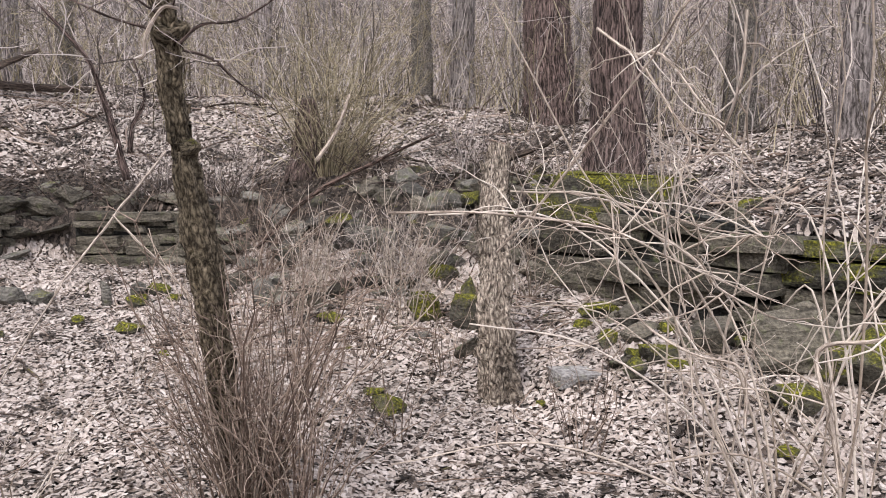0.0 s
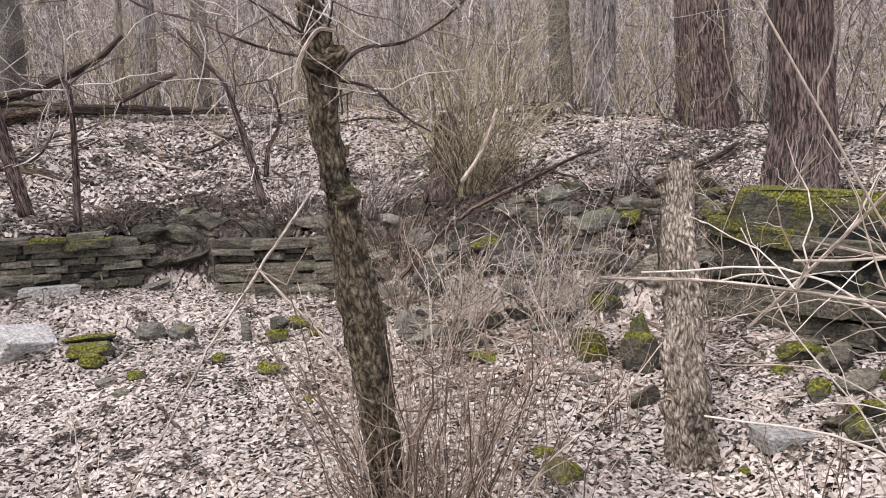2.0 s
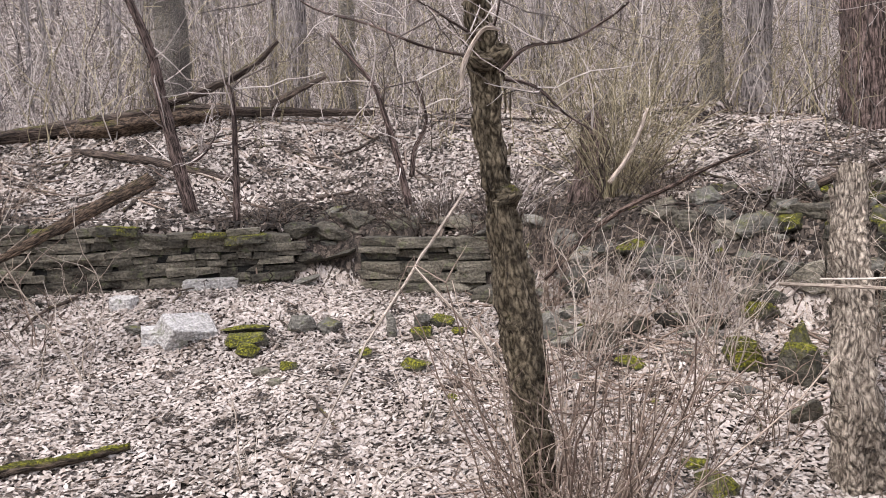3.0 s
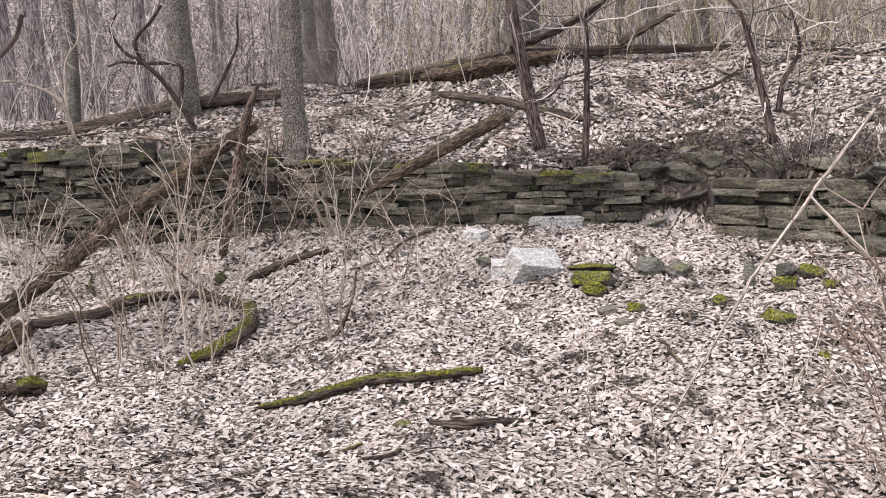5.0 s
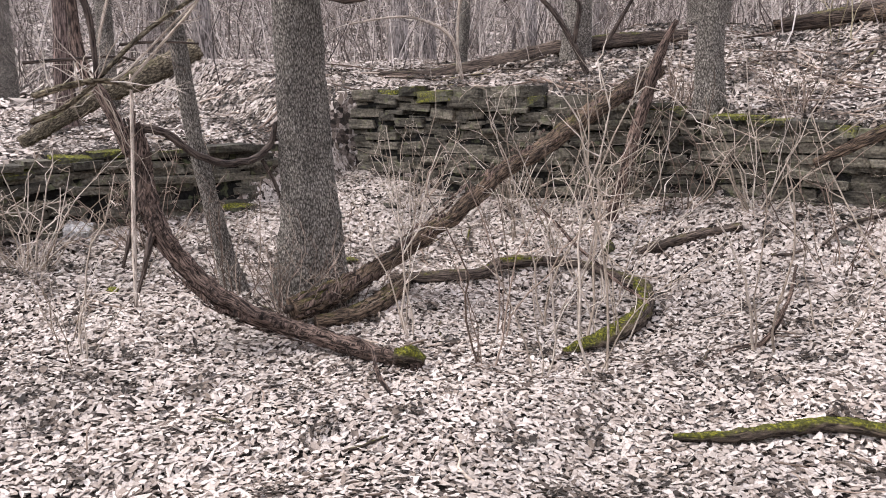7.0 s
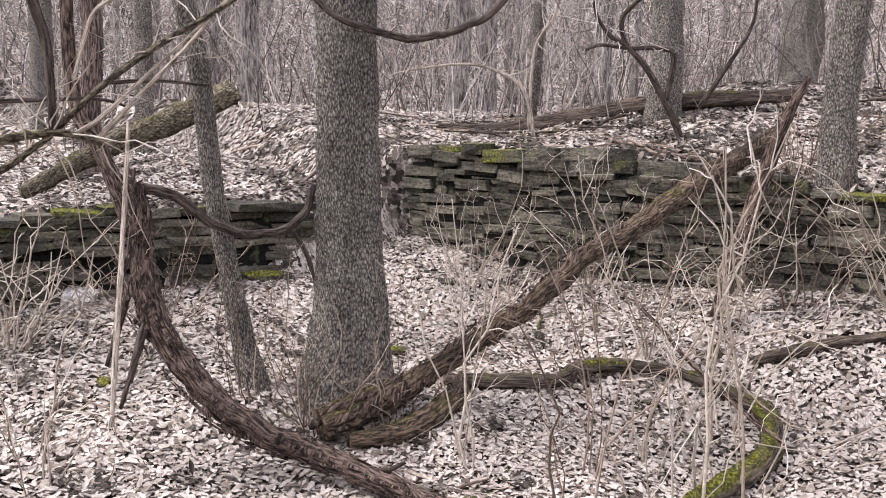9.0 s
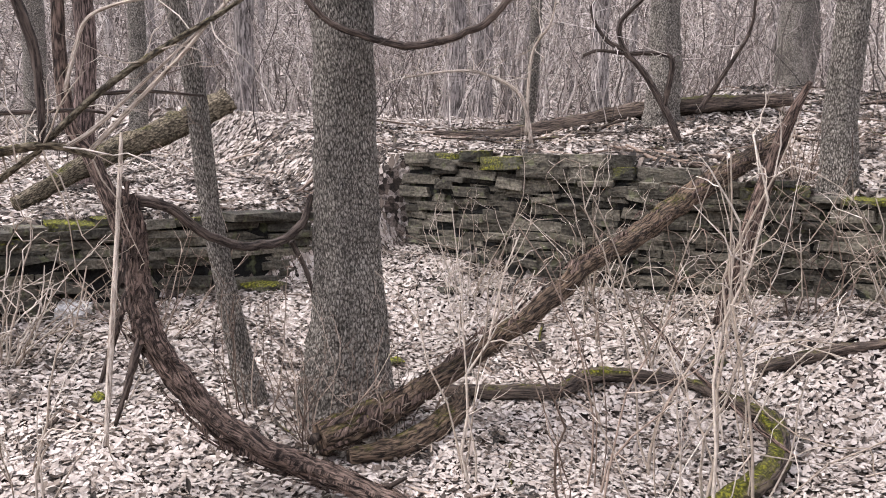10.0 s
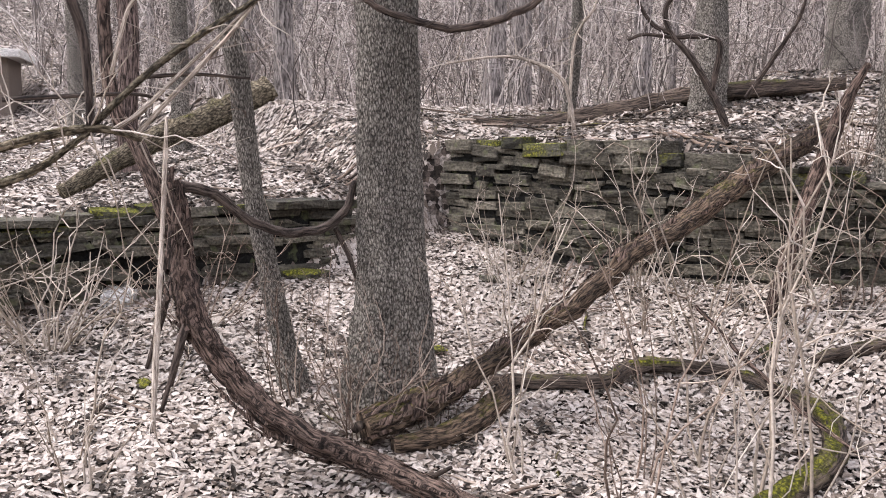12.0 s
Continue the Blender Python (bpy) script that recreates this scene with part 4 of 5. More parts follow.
LEDGE_BR3 = [(-2.07, 8.88, 0.55), (-1.5, 9.04, 1.12), (-0.76, 9.13, 1.5), (-0.1, 9.13, 1.82)]
VLOG = [(-7.02, 6.76, 0.9), (-6.7, 7.35, 1.21), (-6.37, 8.36, 1.65)]
SCRUB_A = [(-11.49, 7.75, 1.5), (-11.62, 7.58, 1.94), (-11.76, 7.35, 2.37), (-11.88, 7.13, 2.65), (-11.88, 7.07, 2.92), (-11.73, 7.23, 3.16), (-11.6, 7.35, 3.39)]
SCRUB_B = [(-11.64, 7.55, 2.0), (-11.58, 7.58, 2.5), (-11.66, 7.45, 2.59), (-11.88, 7.15, 2.59), (-12.03, 6.91, 2.62), (-12.13, 6.76, 2.56)]
SCRUB_C = [(-11.87, 7.15, 2.62), (-11.99, 6.95, 2.75), (-12.05, 6.79, 3.05), (-11.96, 6.86, 3.28)]
SCRUB_D = [(-11.57, 7.97, 1.95), (-11.33, 8.19, 2.51), (-11.19, 8.3, 2.87), (-11.12, 8.28, 3.28)]
SCRUB_E = [(-12.61, 6.41, 1.55), (-12.68, 6.27, 2.11), (-12.86, 5.87, 2.35), (-13.02, 5.5, 2.37), (-13.22, 5.0, 2.28)]
SCRUB_F = [(-12.65, 6.35, 1.65), (-12.6, 6.36, 2.57), (-12.46, 6.52, 2.95), (-12.38, 6.53, 3.38)]
CANE1 = [(1.19, 2.84, 0.56), (1.19, 2.91, 0.77), (1.02, 3.0, 0.81), (0.86, 3.19, 0.91), (0.78, 3.26, 1.11), (0.77, 3.4, 1.39)]
CANE2 = [(-0.22, 3.71, 1.31), (0.11, 3.5, 1.33), (0.35, 3.28, 1.33), (0.68, 3.0, 1.3), (0.9, 2.81, 1.2), (1.14, 2.57, 1.1)]
CANE3 = [(0.29, 3.67, 1.13), (0.51, 3.56, 1.4), (0.75, 3.31, 1.77), (0.88, 3.15, 1.99), (0.94, 3.0, 2.14)]
CANE4 = [(0.69, 3.4, 2.12), (0.82, 3.27, 2.0), (0.93, 3.24, 1.99), (1.07, 3.1, 1.77), (1.22, 2.92, 1.54)]
CANE5 = [(0.52, 3.76, 1.43), (0.89, 3.36, 1.36), (1.09, 3.07, 1.3), (1.24, 2.78, 1.29)]
CANE6 = [(0.91, 3.24, 1.28), (1.02, 2.97, 1.18), (1.06, 2.83, 1.1), (1.18, 2.65, 1.03)]
CANE7 = [(0.86, 3.26, 1.95), (0.98, 3.24, 1.76), (1.05, 3.21, 1.62), (1.02, 3.22, 1.47), (1.09, 3.06, 1.2)]
CANE8 = [(1.12, 2.82, 2.1), (1.12, 2.85, 1.87), (1.1, 2.98, 1.67), (1.04, 3.11, 1.54)]
CANE9 = [(1.27, 2.24, 0.58), (1.28, 2.36, 0.76), (1.28, 2.47, 0.95), (1.4, 2.32, 1.02), (1.46, 2.3, 1.1)]

def tree(name, label, foot, lean, height, r0, r1, mat, seed, branches=4, flare=0.5, group=""):
    t = thing(name, label, "tree", group)
    x, y = foot
    z = float(heights(x, y)) - 0.15
    rng = np.random.default_rng(seed)
    pts = [(x + lean[0] * h + rng.normal(0, 0.02) * h ** 0.5, y + lean[1] * h + rng.normal(0, 0.02) * h ** 0.5, z + h) for h in (0, 0.35, 0.9, 1.8, 3.2, 5.0, height)]
    limb("trunk", pts, [r0, r0 * 0.97, r0 * 0.9, r0 * 0.8, r1], mat, t, "", 30, 10, 0.045, seed, flare)
    if branches:
        twig = []
        for _ in range(branches):
            h = rng.uniform(0.5, 0.95) * height
            o = np.array((x + lean[0] * h, y + lean[1] * h, z + h))
            d = np.array((rng.normal(), rng.normal(), 0.5))
            d /= np.linalg.norm(d)
            q = [o, o + d * 1.0, o + d * 2.2 + (0, 0, 0.3), o + d * 3.2 + (0, 0, 1.0)]
            twig.append(tube(q, [r0 * 0.3, 0.015], 6, 3, 0.05, 1))
            twig += twigs_on(q, 6, 0.9, 0.012, int(rng.integers(1e6)))
        part("branch", mesh_of("branch", *join(twig)[:2], mat, join(twig)[2]), t)
    return t


tree("large_tree", "large grey-barked tree with a flared foot standing in leaves", (-9.34, 3.26), (0.012, -0.035), 9, 0.235, 0.17, BARK_GREY, 1, 5, 0.95)
tree("large_tree", "large tree with deeply furrowed reddish brown bark on the ledge", (1.98, 9.6), (0.01, 0.0), 11, 0.31, 0.24, BARK_BROWN, 2, 5, 0.35)
tree("large_tree", "thick dark-barked tree standing behind the rubble slope", (1.75, 13.9), (-0.02, 0.0), 12, 0.42, 0.32, BARK_BROWN, 3, 5, 0.2)
tree("bank_tree", "grey tree growing out of the bank behind the wall", (-9.55, 7.95), (0.02, 0.0), 8, 0.155, 0.12, BARK_GREY, 4, 4, 0.3)
tree("bank_tree", "forked grey tree behind the mossy wall", (-12.7, 8.3), (-0.03, 0.02), 9, 0.2, 0.12, BARK_GREY, 5, 5, 0.3)
tree("bank_tree", "slender grey tree on the upper bank", (-14.4, 7.3), (0.01, 0.0), 8, 0.09, 0.06, BARK_GREY, 6, 4, 0.4)
tree("bank_tree", "dark thin tree beyond the low wall", (-14.8, 1.5), (0.01, 0.0), 10, 0.13, 0.1, BARK_BROWN, 7, 4, 0.2)
for i, (x, y, r) in enumerate([(-15.9, 13.6, 0.3), (-18.6, 4.0, 0.18), (-10.5, 14.6, 0.33), (-9.7, 18.2, 0.3), (-8.7, 18.9, 0.22), (0.3, 16.6, 0.24), (-0.5, 15.6, 0.2), (-20, 8.5, 0.22), (4.6, 13, 0.25), (-24, 11, 0.3), (-22, 0.5, 0.24), (5.2, 10.5, 0.2), (-19, 17, 0.28), (-4.5, 20, 0.26), (-17.2, 2.2, 0.14), (-16.5, 9.8, 0.16), (3.4, 16.2, 0.3)]):
    tree("woodland_tree", "tall bare grey-brown woodland tree on the upper ground", (x, y), (0.01 * math.sin(i * 2.1), 0.01 * math.cos(i)), 13, r, r * 0.7, (BARK_GREY, TRUNK_FAR)[i % 2], 20 + i, 4, 0.25, "woodland trees")

snag = thing("snag", "broken mossy dead trunk with flaking bark", "dead tree")
SNAG_R = [0.072, 0.062, 0.057, 0.06, 0.055, 0.064, 0.045]
limb("trunk", SNAG, SNAG_R, BARK_SNAG, snag, "", 28, 14, 0.13, 31, 0.3, 0.006)
v, f, u = flakes(SNAG, SNAG_R, 80, 0.03, 32, 0.009, 2.4)
tagged(part("loose_bark", mesh_of("loose_bark", v, f, BARK_SNAG, u, False), snag), "curling plates of loose bark", kind="stuff")
for i, (k, d) in enumerate([(5, (0.09, -0.02, 0.05)), (5, (-0.07, -0.05, 0.02)), (4, (0.08, -0.05, 0.03)), (3, (-0.08, -0.04, 0.04)), (6, (0.03, -0.03, 0.06))]):
    k = np.array(SNAG[k])
    limb("knot", [k, k + np.array(d) * 0.7, k + np.array(d)], [0.05, 0.04, 0.02], BARK_SNAG, snag, "", 9, 3, 0.2, 131 + i)
for i, (q, r) in enumerate([(SNAG_BR1, 0.011), (SNAG_BR3, 0.009), (SNAG_BR4, 0.011), (SNAG_BR5, 0.009), (SNAG_BR6, 0.008)]):
    limb("branch", q, [r * 0.8, r * 0.35], BARK_BROWN, snag, "", 6, 4, 0.05, 40 + i)
    part("twig", mesh_of("twig", *join(twigs_on(q, 12, 0.55, 0.0035, 50 + i))[:2], TWIG_FAR), snag)
limb("branch", SNAG_BR2, [0.007, 0.010, 0.007], PALE_BARK, snag, "pale barkless branch stub", 8, 5, 0.1, 47)
limb("moss_growth", [SNAG[1], SNAG[2], SNAG[3], SNAG[4]], [0.048, 0.061, 0.063, 0.044], BARK_SNAG, snag, "", 20, 10, 0.2, 33)

dead = thing("dead_trunk", "leaning dead trunk with pale flaking bark in the leaves", "dead tree")
limb("trunk", DEAD_TRUNK, [0.145, 0.135, 0.12, 0.115, 0.09], BARK_DEAD, dead, "", 26, 12, 0.13, 34, 0.25, 0.006)
v, f, u = flakes(DEAD_TRUNK, [0.15, 0.14, 0.125, 0.12, 0.095], 210, 0.05, 134, 0.022, 1.9)
tagged(part("loose_bark", mesh_of("loose_bark", v, f, BARK_DEAD, u, False), dead), "pale curling plates of loose bark", kind="stuff")
limb("branch_stub", LEDGE_BR, [0.05, 0.045, 0.03, 0.02], WOOD_DARK, dead, "dark broken limb", 8, 5, 0.1, 35)

arch = thing("arched_trunk", "curved shaggy-barked trunk rising from the ground to a broken top", "dead tree")
limb("trunk", ARCH_TRUNK, [0.045, 0.06, 0.067, 0.07, 0.073, 0.073, 0.07, 0.066, 0.06], BARK_RED, arch, "", 22, 12, 0.10, 36, 0.0, 0.004)
v, f, u = flakes(ARCH_TRUNK, [0.045, 0.06, 0.067, 0.07, 0.073, 0.073, 0.07, 0.066, 0.06], 230, 0.028, 136, 0.016, 4.0, 12)
tagged(part("loose_bark", mesh_of("loose_bark", v, f, BARK_RED, u, False), arch), "shaggy strips of peeling bark", kind="stuff")
limb("upper_limb", UPPER_BRANCH, [0.045, 0.05, 0.047, 0.045, 0.04, 0.035], BARK_RED, arch, "", 12, 7, 0.06, 37)
limb("hanging_bark", BARK_STRIP, [0.012, 0.016, 0.014, 0.012, 0.007], PALE_BARK, arch, "pale hanging strip of bark", 6, 5, 0.1, 38)
for i in range(5):
    k = np.array(ARCH_TRUNK[5 + i % 3])
    limb("loose_bark", [k, k + (0.03, -0.05, -0.15), k + (0.02, -0.09 - 0.02 * i, -0.35 - 0.05 * i)], [0.02, 0.022, 0.01], VINE_BARK, arch, "", 6, 4, 0.2, 60 + i)

log1 = thing("fallen_log", "long fallen log leaning up onto the wall, with a knot hole", "log")
limb("log", FALLEN_LOG, [0.105, 0.10, 0.068, 0.075, 0.095, 0.085], WOOD_ROT, log1, "", 24, 14, 0.10, 39, 0.0, 0.012)
v, f, u = flakes(FALLEN_LOG, [0.105, 0.10, 0.068, 0.075, 0.095, 0.085], 240, 0.032, 139, 0.016, 3.2, 12)
tagged(part("loose_bark", mesh_of("loose_bark", v, f, BARK_RED, u, False), log1), "reddish peeling bark", kind="stuff")
limb("knot_hole", [(-8.68, 2.83, -0.26), (-8.74, 2.88, -0.27)], [0.036, 0.03], WOOD_DARK, log1, "dark round knot hole", 10, 2, 0.05, 3)
limb("split_log", SPLIT_LOG, [0.05, 0.09, 0.085, 0.05], WOOD_ROT, None, "", 14, 7, 0.12, 41)
tagged(bpy.data.objects["split_log"], "split rotten log half against a longer log", "log")

lean = thing("leaning_dead_tree", "thin dead trunk leaning against the stone wall", "dead tree")
limb("trunk", LEANING_TRUNK, [0.06, 0.068, 0.066, 0.055, 0.025], BARK_RED, lean, "", 14, 7, 0.06, 42, 0.0, 0.004)

second = thing("slender_tree", "slender leaning tree with scaly grey bark beside the large tree", "tree")
limb("trunk", SECOND_TRUNK, [0.11, 0.085, 0.075, 0.072, 0.074, 0.07, 0.065], BARK_GREY, second, "", 14, 7, 0.05, 43, 0.25)
part("twig", mesh_of("twig", *join(twigs_on(SECOND_TRUNK[2:6], 10, 0.5, 0.005, 71))[:2], TWIG_BROWN), second)

for name, q, r, mat, label, s in [
    ("ground_branch", ROOT_BRANCH, [0.05, 0.055, 0.05, 0.06, 0.05, 0.04, 0.045, 0.06, 0.07, 0.07, 0.05, 0.015], WOOD_DARK, "crooked mossy branch curving over the leaves", 44),
    ("mossy_branch", MOSSY_BRANCH, [0.02, 0.036, 0.04, 0.044, 0.04, 0.025], WOOD_MOSS, "moss-covered fallen branch lying on leaves", 45),
    ("dark_branch", DARK_STICK, [0.05, 0.06, 0.05], WOOD_DARK, "short dark rotten branch lying on leaves", 46),
    ("rotten_branch", ROTTEN_STICK, [0.02, 0.045, 0.02], WOOD_DARK, "black rotten wood half buried in leaves", 47),
    ("thin_branch", THIN_STICK, [0.02, 0.022, 0.02, 0.015, 0.01], BARK_RED, "thin curved branch propped in the leaves", 48),
    ("curved_twig", TWIG_A, [0.016, 0.014, 0.012, 0.01], BARK_RED, "curved twig lying beside the arched trunk", 49),
    ("fallen_twig", TWIG_B, [0.012, 0.014, 0.014, 0.008], BARK_RED, "thin forked twig over a mossy branch", 50),
    ("log_by_wall", LOG_BY_WALL, [0.06, 0.10, 0.12, 0.12], BARK_SNAG, "thick mossy log resting across the low wall", 51),
    ("crest_log", CREST_LOG_A, [0.03, 0.09, 0.12, 0.11, 0.12, 0.08], WOOD_DARK, "long weathered log on the crest of the bank", 52),
    ("crest_log", CREST_LOG_B, [0.07, 0.15, 0.14, 0.13, 0.09], WOOD_ROT, "rotting log on the crest of the bank", 53),
    ("crest_log", CREST_LOG_C, [0.10, 0.12, 0.10, 0.08, 0.05], WOOD_DARK, "long dark log along the crest of the bank", 54),
    ("crest_branch", CREST_BRANCH, [0.07, 0.065, 0.055, 0.035], WOOD_DARK, "dark broken branch rising from a crest log", 55),
    ("crest_branch", CREST_BRANCH2, [0.07, 0.05, 0.03], WOOD_DARK, "dark broken stub on a crest log", 56),
    ("bank_branch", BANK_STICK, [0.05, 0.06, 0.06, 0.03], WOOD_DARK, "dark fallen branch lying down the bank", 57),
    ("bank_branch", BANK_STICK2, [0.03, 0.03], WOOD_DARK, "short dark stick on the leafy bank", 58),
    ("leaning_pole", POLE_STICK, [0.003, 0.005, 0.007, 0.008, 0.008], PALE_BARK, "long pale bare stick leaning over the hollow", 59),
    ("leaning_pole", POLE_STICK_B, [0.006, 0.008, 0.006], PALE_BARK, "pale bare stick propped across another", 60),
    ("tangled_log", VLOG, [0.03, 0.06, 0.075], WOOD_ROT, "rotten log sloping from the bank over the wall", 61),
    ("slope_branch", LEDGE_BR2, [0.02, 0.02, 0.012], PALE_BARK, "bent bare branch on the rubble slope", 62),
    ("slope_branch", LEDGE_BR3, [0.02, 0.025, 0.02, 0.012], BARK_RED, "long bare branch lying up the rubble slope", 63),
]:
    ob = limb(name, q, r, mat, None, "", 16, 10, 0.15, s, 0.0, 0.003)
    tagged(ob, label, "branch" if "log" not in name else "log")

branch = bpy.data.objects["ground_branch"]
limb("moss_growth", [np.array(k) + (0, 0, 0.03) for k in ROOT_BRANCH[7:12]], [0.035, 0.065, 0.072, 0.066, 0.03], WOOD_MOSS, branch, "bright green moss", 10, 8, 0.2, 401)
limb("moss_growth", [np.array(k) + (0, 0, 0.03) for k in ROOT_BRANCH[2:5]], [0.02, 0.045, 0.02], WOOD_MOSS, branch, "bright green moss", 10, 6, 0.2, 402)
tip = np.array(ARCH_TRUNK[0])
limb("moss_growth", [tip + (-0.12, -0.14, 0.06), tip + (-0.05, -0.06, 0.07), tip + (0.02, 0.02, 0.04)], [0.05, 0.07, 0.03], WOOD_MOSS, arch, "bright green moss", 10, 6, 0.2, 403)

# vines and bare overhanging branches
vine = thing("hanging_vine", "dark woody vine sagging between the trees", "vine")
limb("vine_stem", VINE_HIGH, [0.018, 0.022, 0.024, 0.024, 0.022, 0.018], VINE_BARK, vine, "", 8, 7, 0.1, 64, 0.0, 0.004)
tagged(part("twig", mesh_of("twig", *join(twigs_on(VINE_HIGH, 10, 0.25, 0.004, 65, 0.7, -0.2))[:2], VINE_BARK), vine), kind="stuff")
vine2 = thing("hanging_vine", "dark woody vine looping from the arched trunk to the large tree", "vine")
limb("vine_stem", VINE_LOW, [0.035, 0.033, 0.03, 0.03, 0.03, 0.028, 0.02], VINE_BARK, vine2, "", 10, 7, 0.1, 66, 0.0, 0.004)
limb("vine_stem", VINE_DROP, [0.02, 0.018, 0.01], VINE_BARK, vine2, "", 8, 6, 0.15, 67)
over = thing("overhanging_branch", "dark crooked branch with pale forks hanging overhead", "branch")
for i, (q, r, mat) in enumerate([(BR1, 0.02, VINE_BARK), (BR2, 0.018, BARK_SNAG), (BR3, 0.013, BARK_SNAG), (BR4, 0.009, PALE_BARK), (BR5, 0.009, PALE_BARK), (BR6, 0.016, BARK_SNAG), (BR7, 0.009, VINE_BARK), (BR8, 0.010, VINE_BARK), (BR9, 0.009, PALE_BARK)]):
    limb("fork", q, [r, r, r * 0.8, r * 0.6], mat, over, "", 8, 6, 0.06, 70 + i)
part("twig", mesh_of("twig", *join(twigs_on(BR2, 12, 0.5, 0.004, 81) + twigs_on(BR6, 10, 0.5, 0.004, 82) + twigs_on(BR3, 8, 0.4, 0.003, 83))[:2], TWIG_PALE), over)

scrub = thing("crooked_shrub", "dark crooked leafless shrub standing on the wall top", "shrub")
for i, (q, r) in enumerate([(SCRUB_A, 0.045), (SCRUB_B, 0.035), (SCRUB_C, 0.03), (SCRUB_D, 0.03)]):
    limb("limb", q, [r, r * 0.8, r * 0.6, r * 0.5], VINE_BARK, scrub, "", 8, 6, 0.08, 300 + i)
    part("twig", mesh_of("twig", *join(twigs_on(q, 10, 0.7, 0.006, 310 + i))[:2], TWIG_FAR), scrub)
pale = thing("crooked_shrub", "pale crooked bare shrub standing on the wall top", "shrub")
for i, (q, r) in enumerate([(SCRUB_E, 0.028), (SCRUB_F, 0.02)]):
    limb("limb", q, [r, r * 0.9, r * 0.6, r * 0.4], PALE_BARK, pale, "", 8, 6, 0.08, 320 + i)
    part("twig", mesh_of("twig", *join(twigs_on(q, 12, 0.6, 0.006, 330 + i))[:2], TWIG_PALE), pale)

# saplings on the bank
for i, (q, r) in enumerate([(SAPLING, 0.085), (SAPLING_B, 0.045), (SAPLING_C, 0.05), (SAPLING_D, 0.035), (SAP_FORK, 0.035)]):
    t = thing("sapling", "bare thin sapling standing on the leafy bank", "sapling", "saplings on the bank")
    limb("trunk", q, [r, r * 0.85, r * 0.6, r * 0.35], BARK_BROWN, t, "", 10, 6, 0.05, 90 + i)
    part("twig", mesh_of("twig", *join(twigs_on(q, 14, 1.0, 0.010, 95 + i))[:2], TWIG_FAR), t)

# ---- shrubs and canes ----
def at_ground(x, y):
    return (x, y, float(heights(x, y)) - 0.03)


put("shrub", shoots(at_ground(-0.8, 4.4), 60, 1.5, 0.6, 0.0055, 104, (0, 0, 0), 0.3, 3), TWIG_BROWN, "loose spray of thin brown stems beside a broken trunk", "shrub")
put("shrub", shoots(at_ground(-1.1, 4.42), 130, 1.75, 0.42, 0.0075, 101, (0, 0, 0), 0.3, 3), TWIG_BROWN, "dense clump of thin reddish brown stems around a broken trunk", "shrub")
put("shrub", shoots(at_ground(-1.2, 4.35), 45, 1.0, 0.8, 0.0055, 102, (0, 0, 0), 0.3, 3), TWIG_BROWN, "loose thin brown stems beside a broken trunk", "shrub")
put("shrub", shoots((-1.63, 11.3, float(heights(-1.63, 11.3)) - 0.1), 130, 2.6, 0.95, 0.008, 103, (0, 0, 0), 0.75, 6), TWIG_YELLOW, "old shrub with many upright straw-coloured stems", "shrub")
limb("stump", [at_ground(-1.95, 11.4), (-1.9, 11.4, 2.0), (-1.9, 11.35, 2.35)], [0.2, 0.16, 0.08], BARK_BROWN, None, "", 14, 6, 0.15, 104, 0.4)
tagged(bpy.data.objects["stump"], "broken dark stump within an old shrub", "stump")
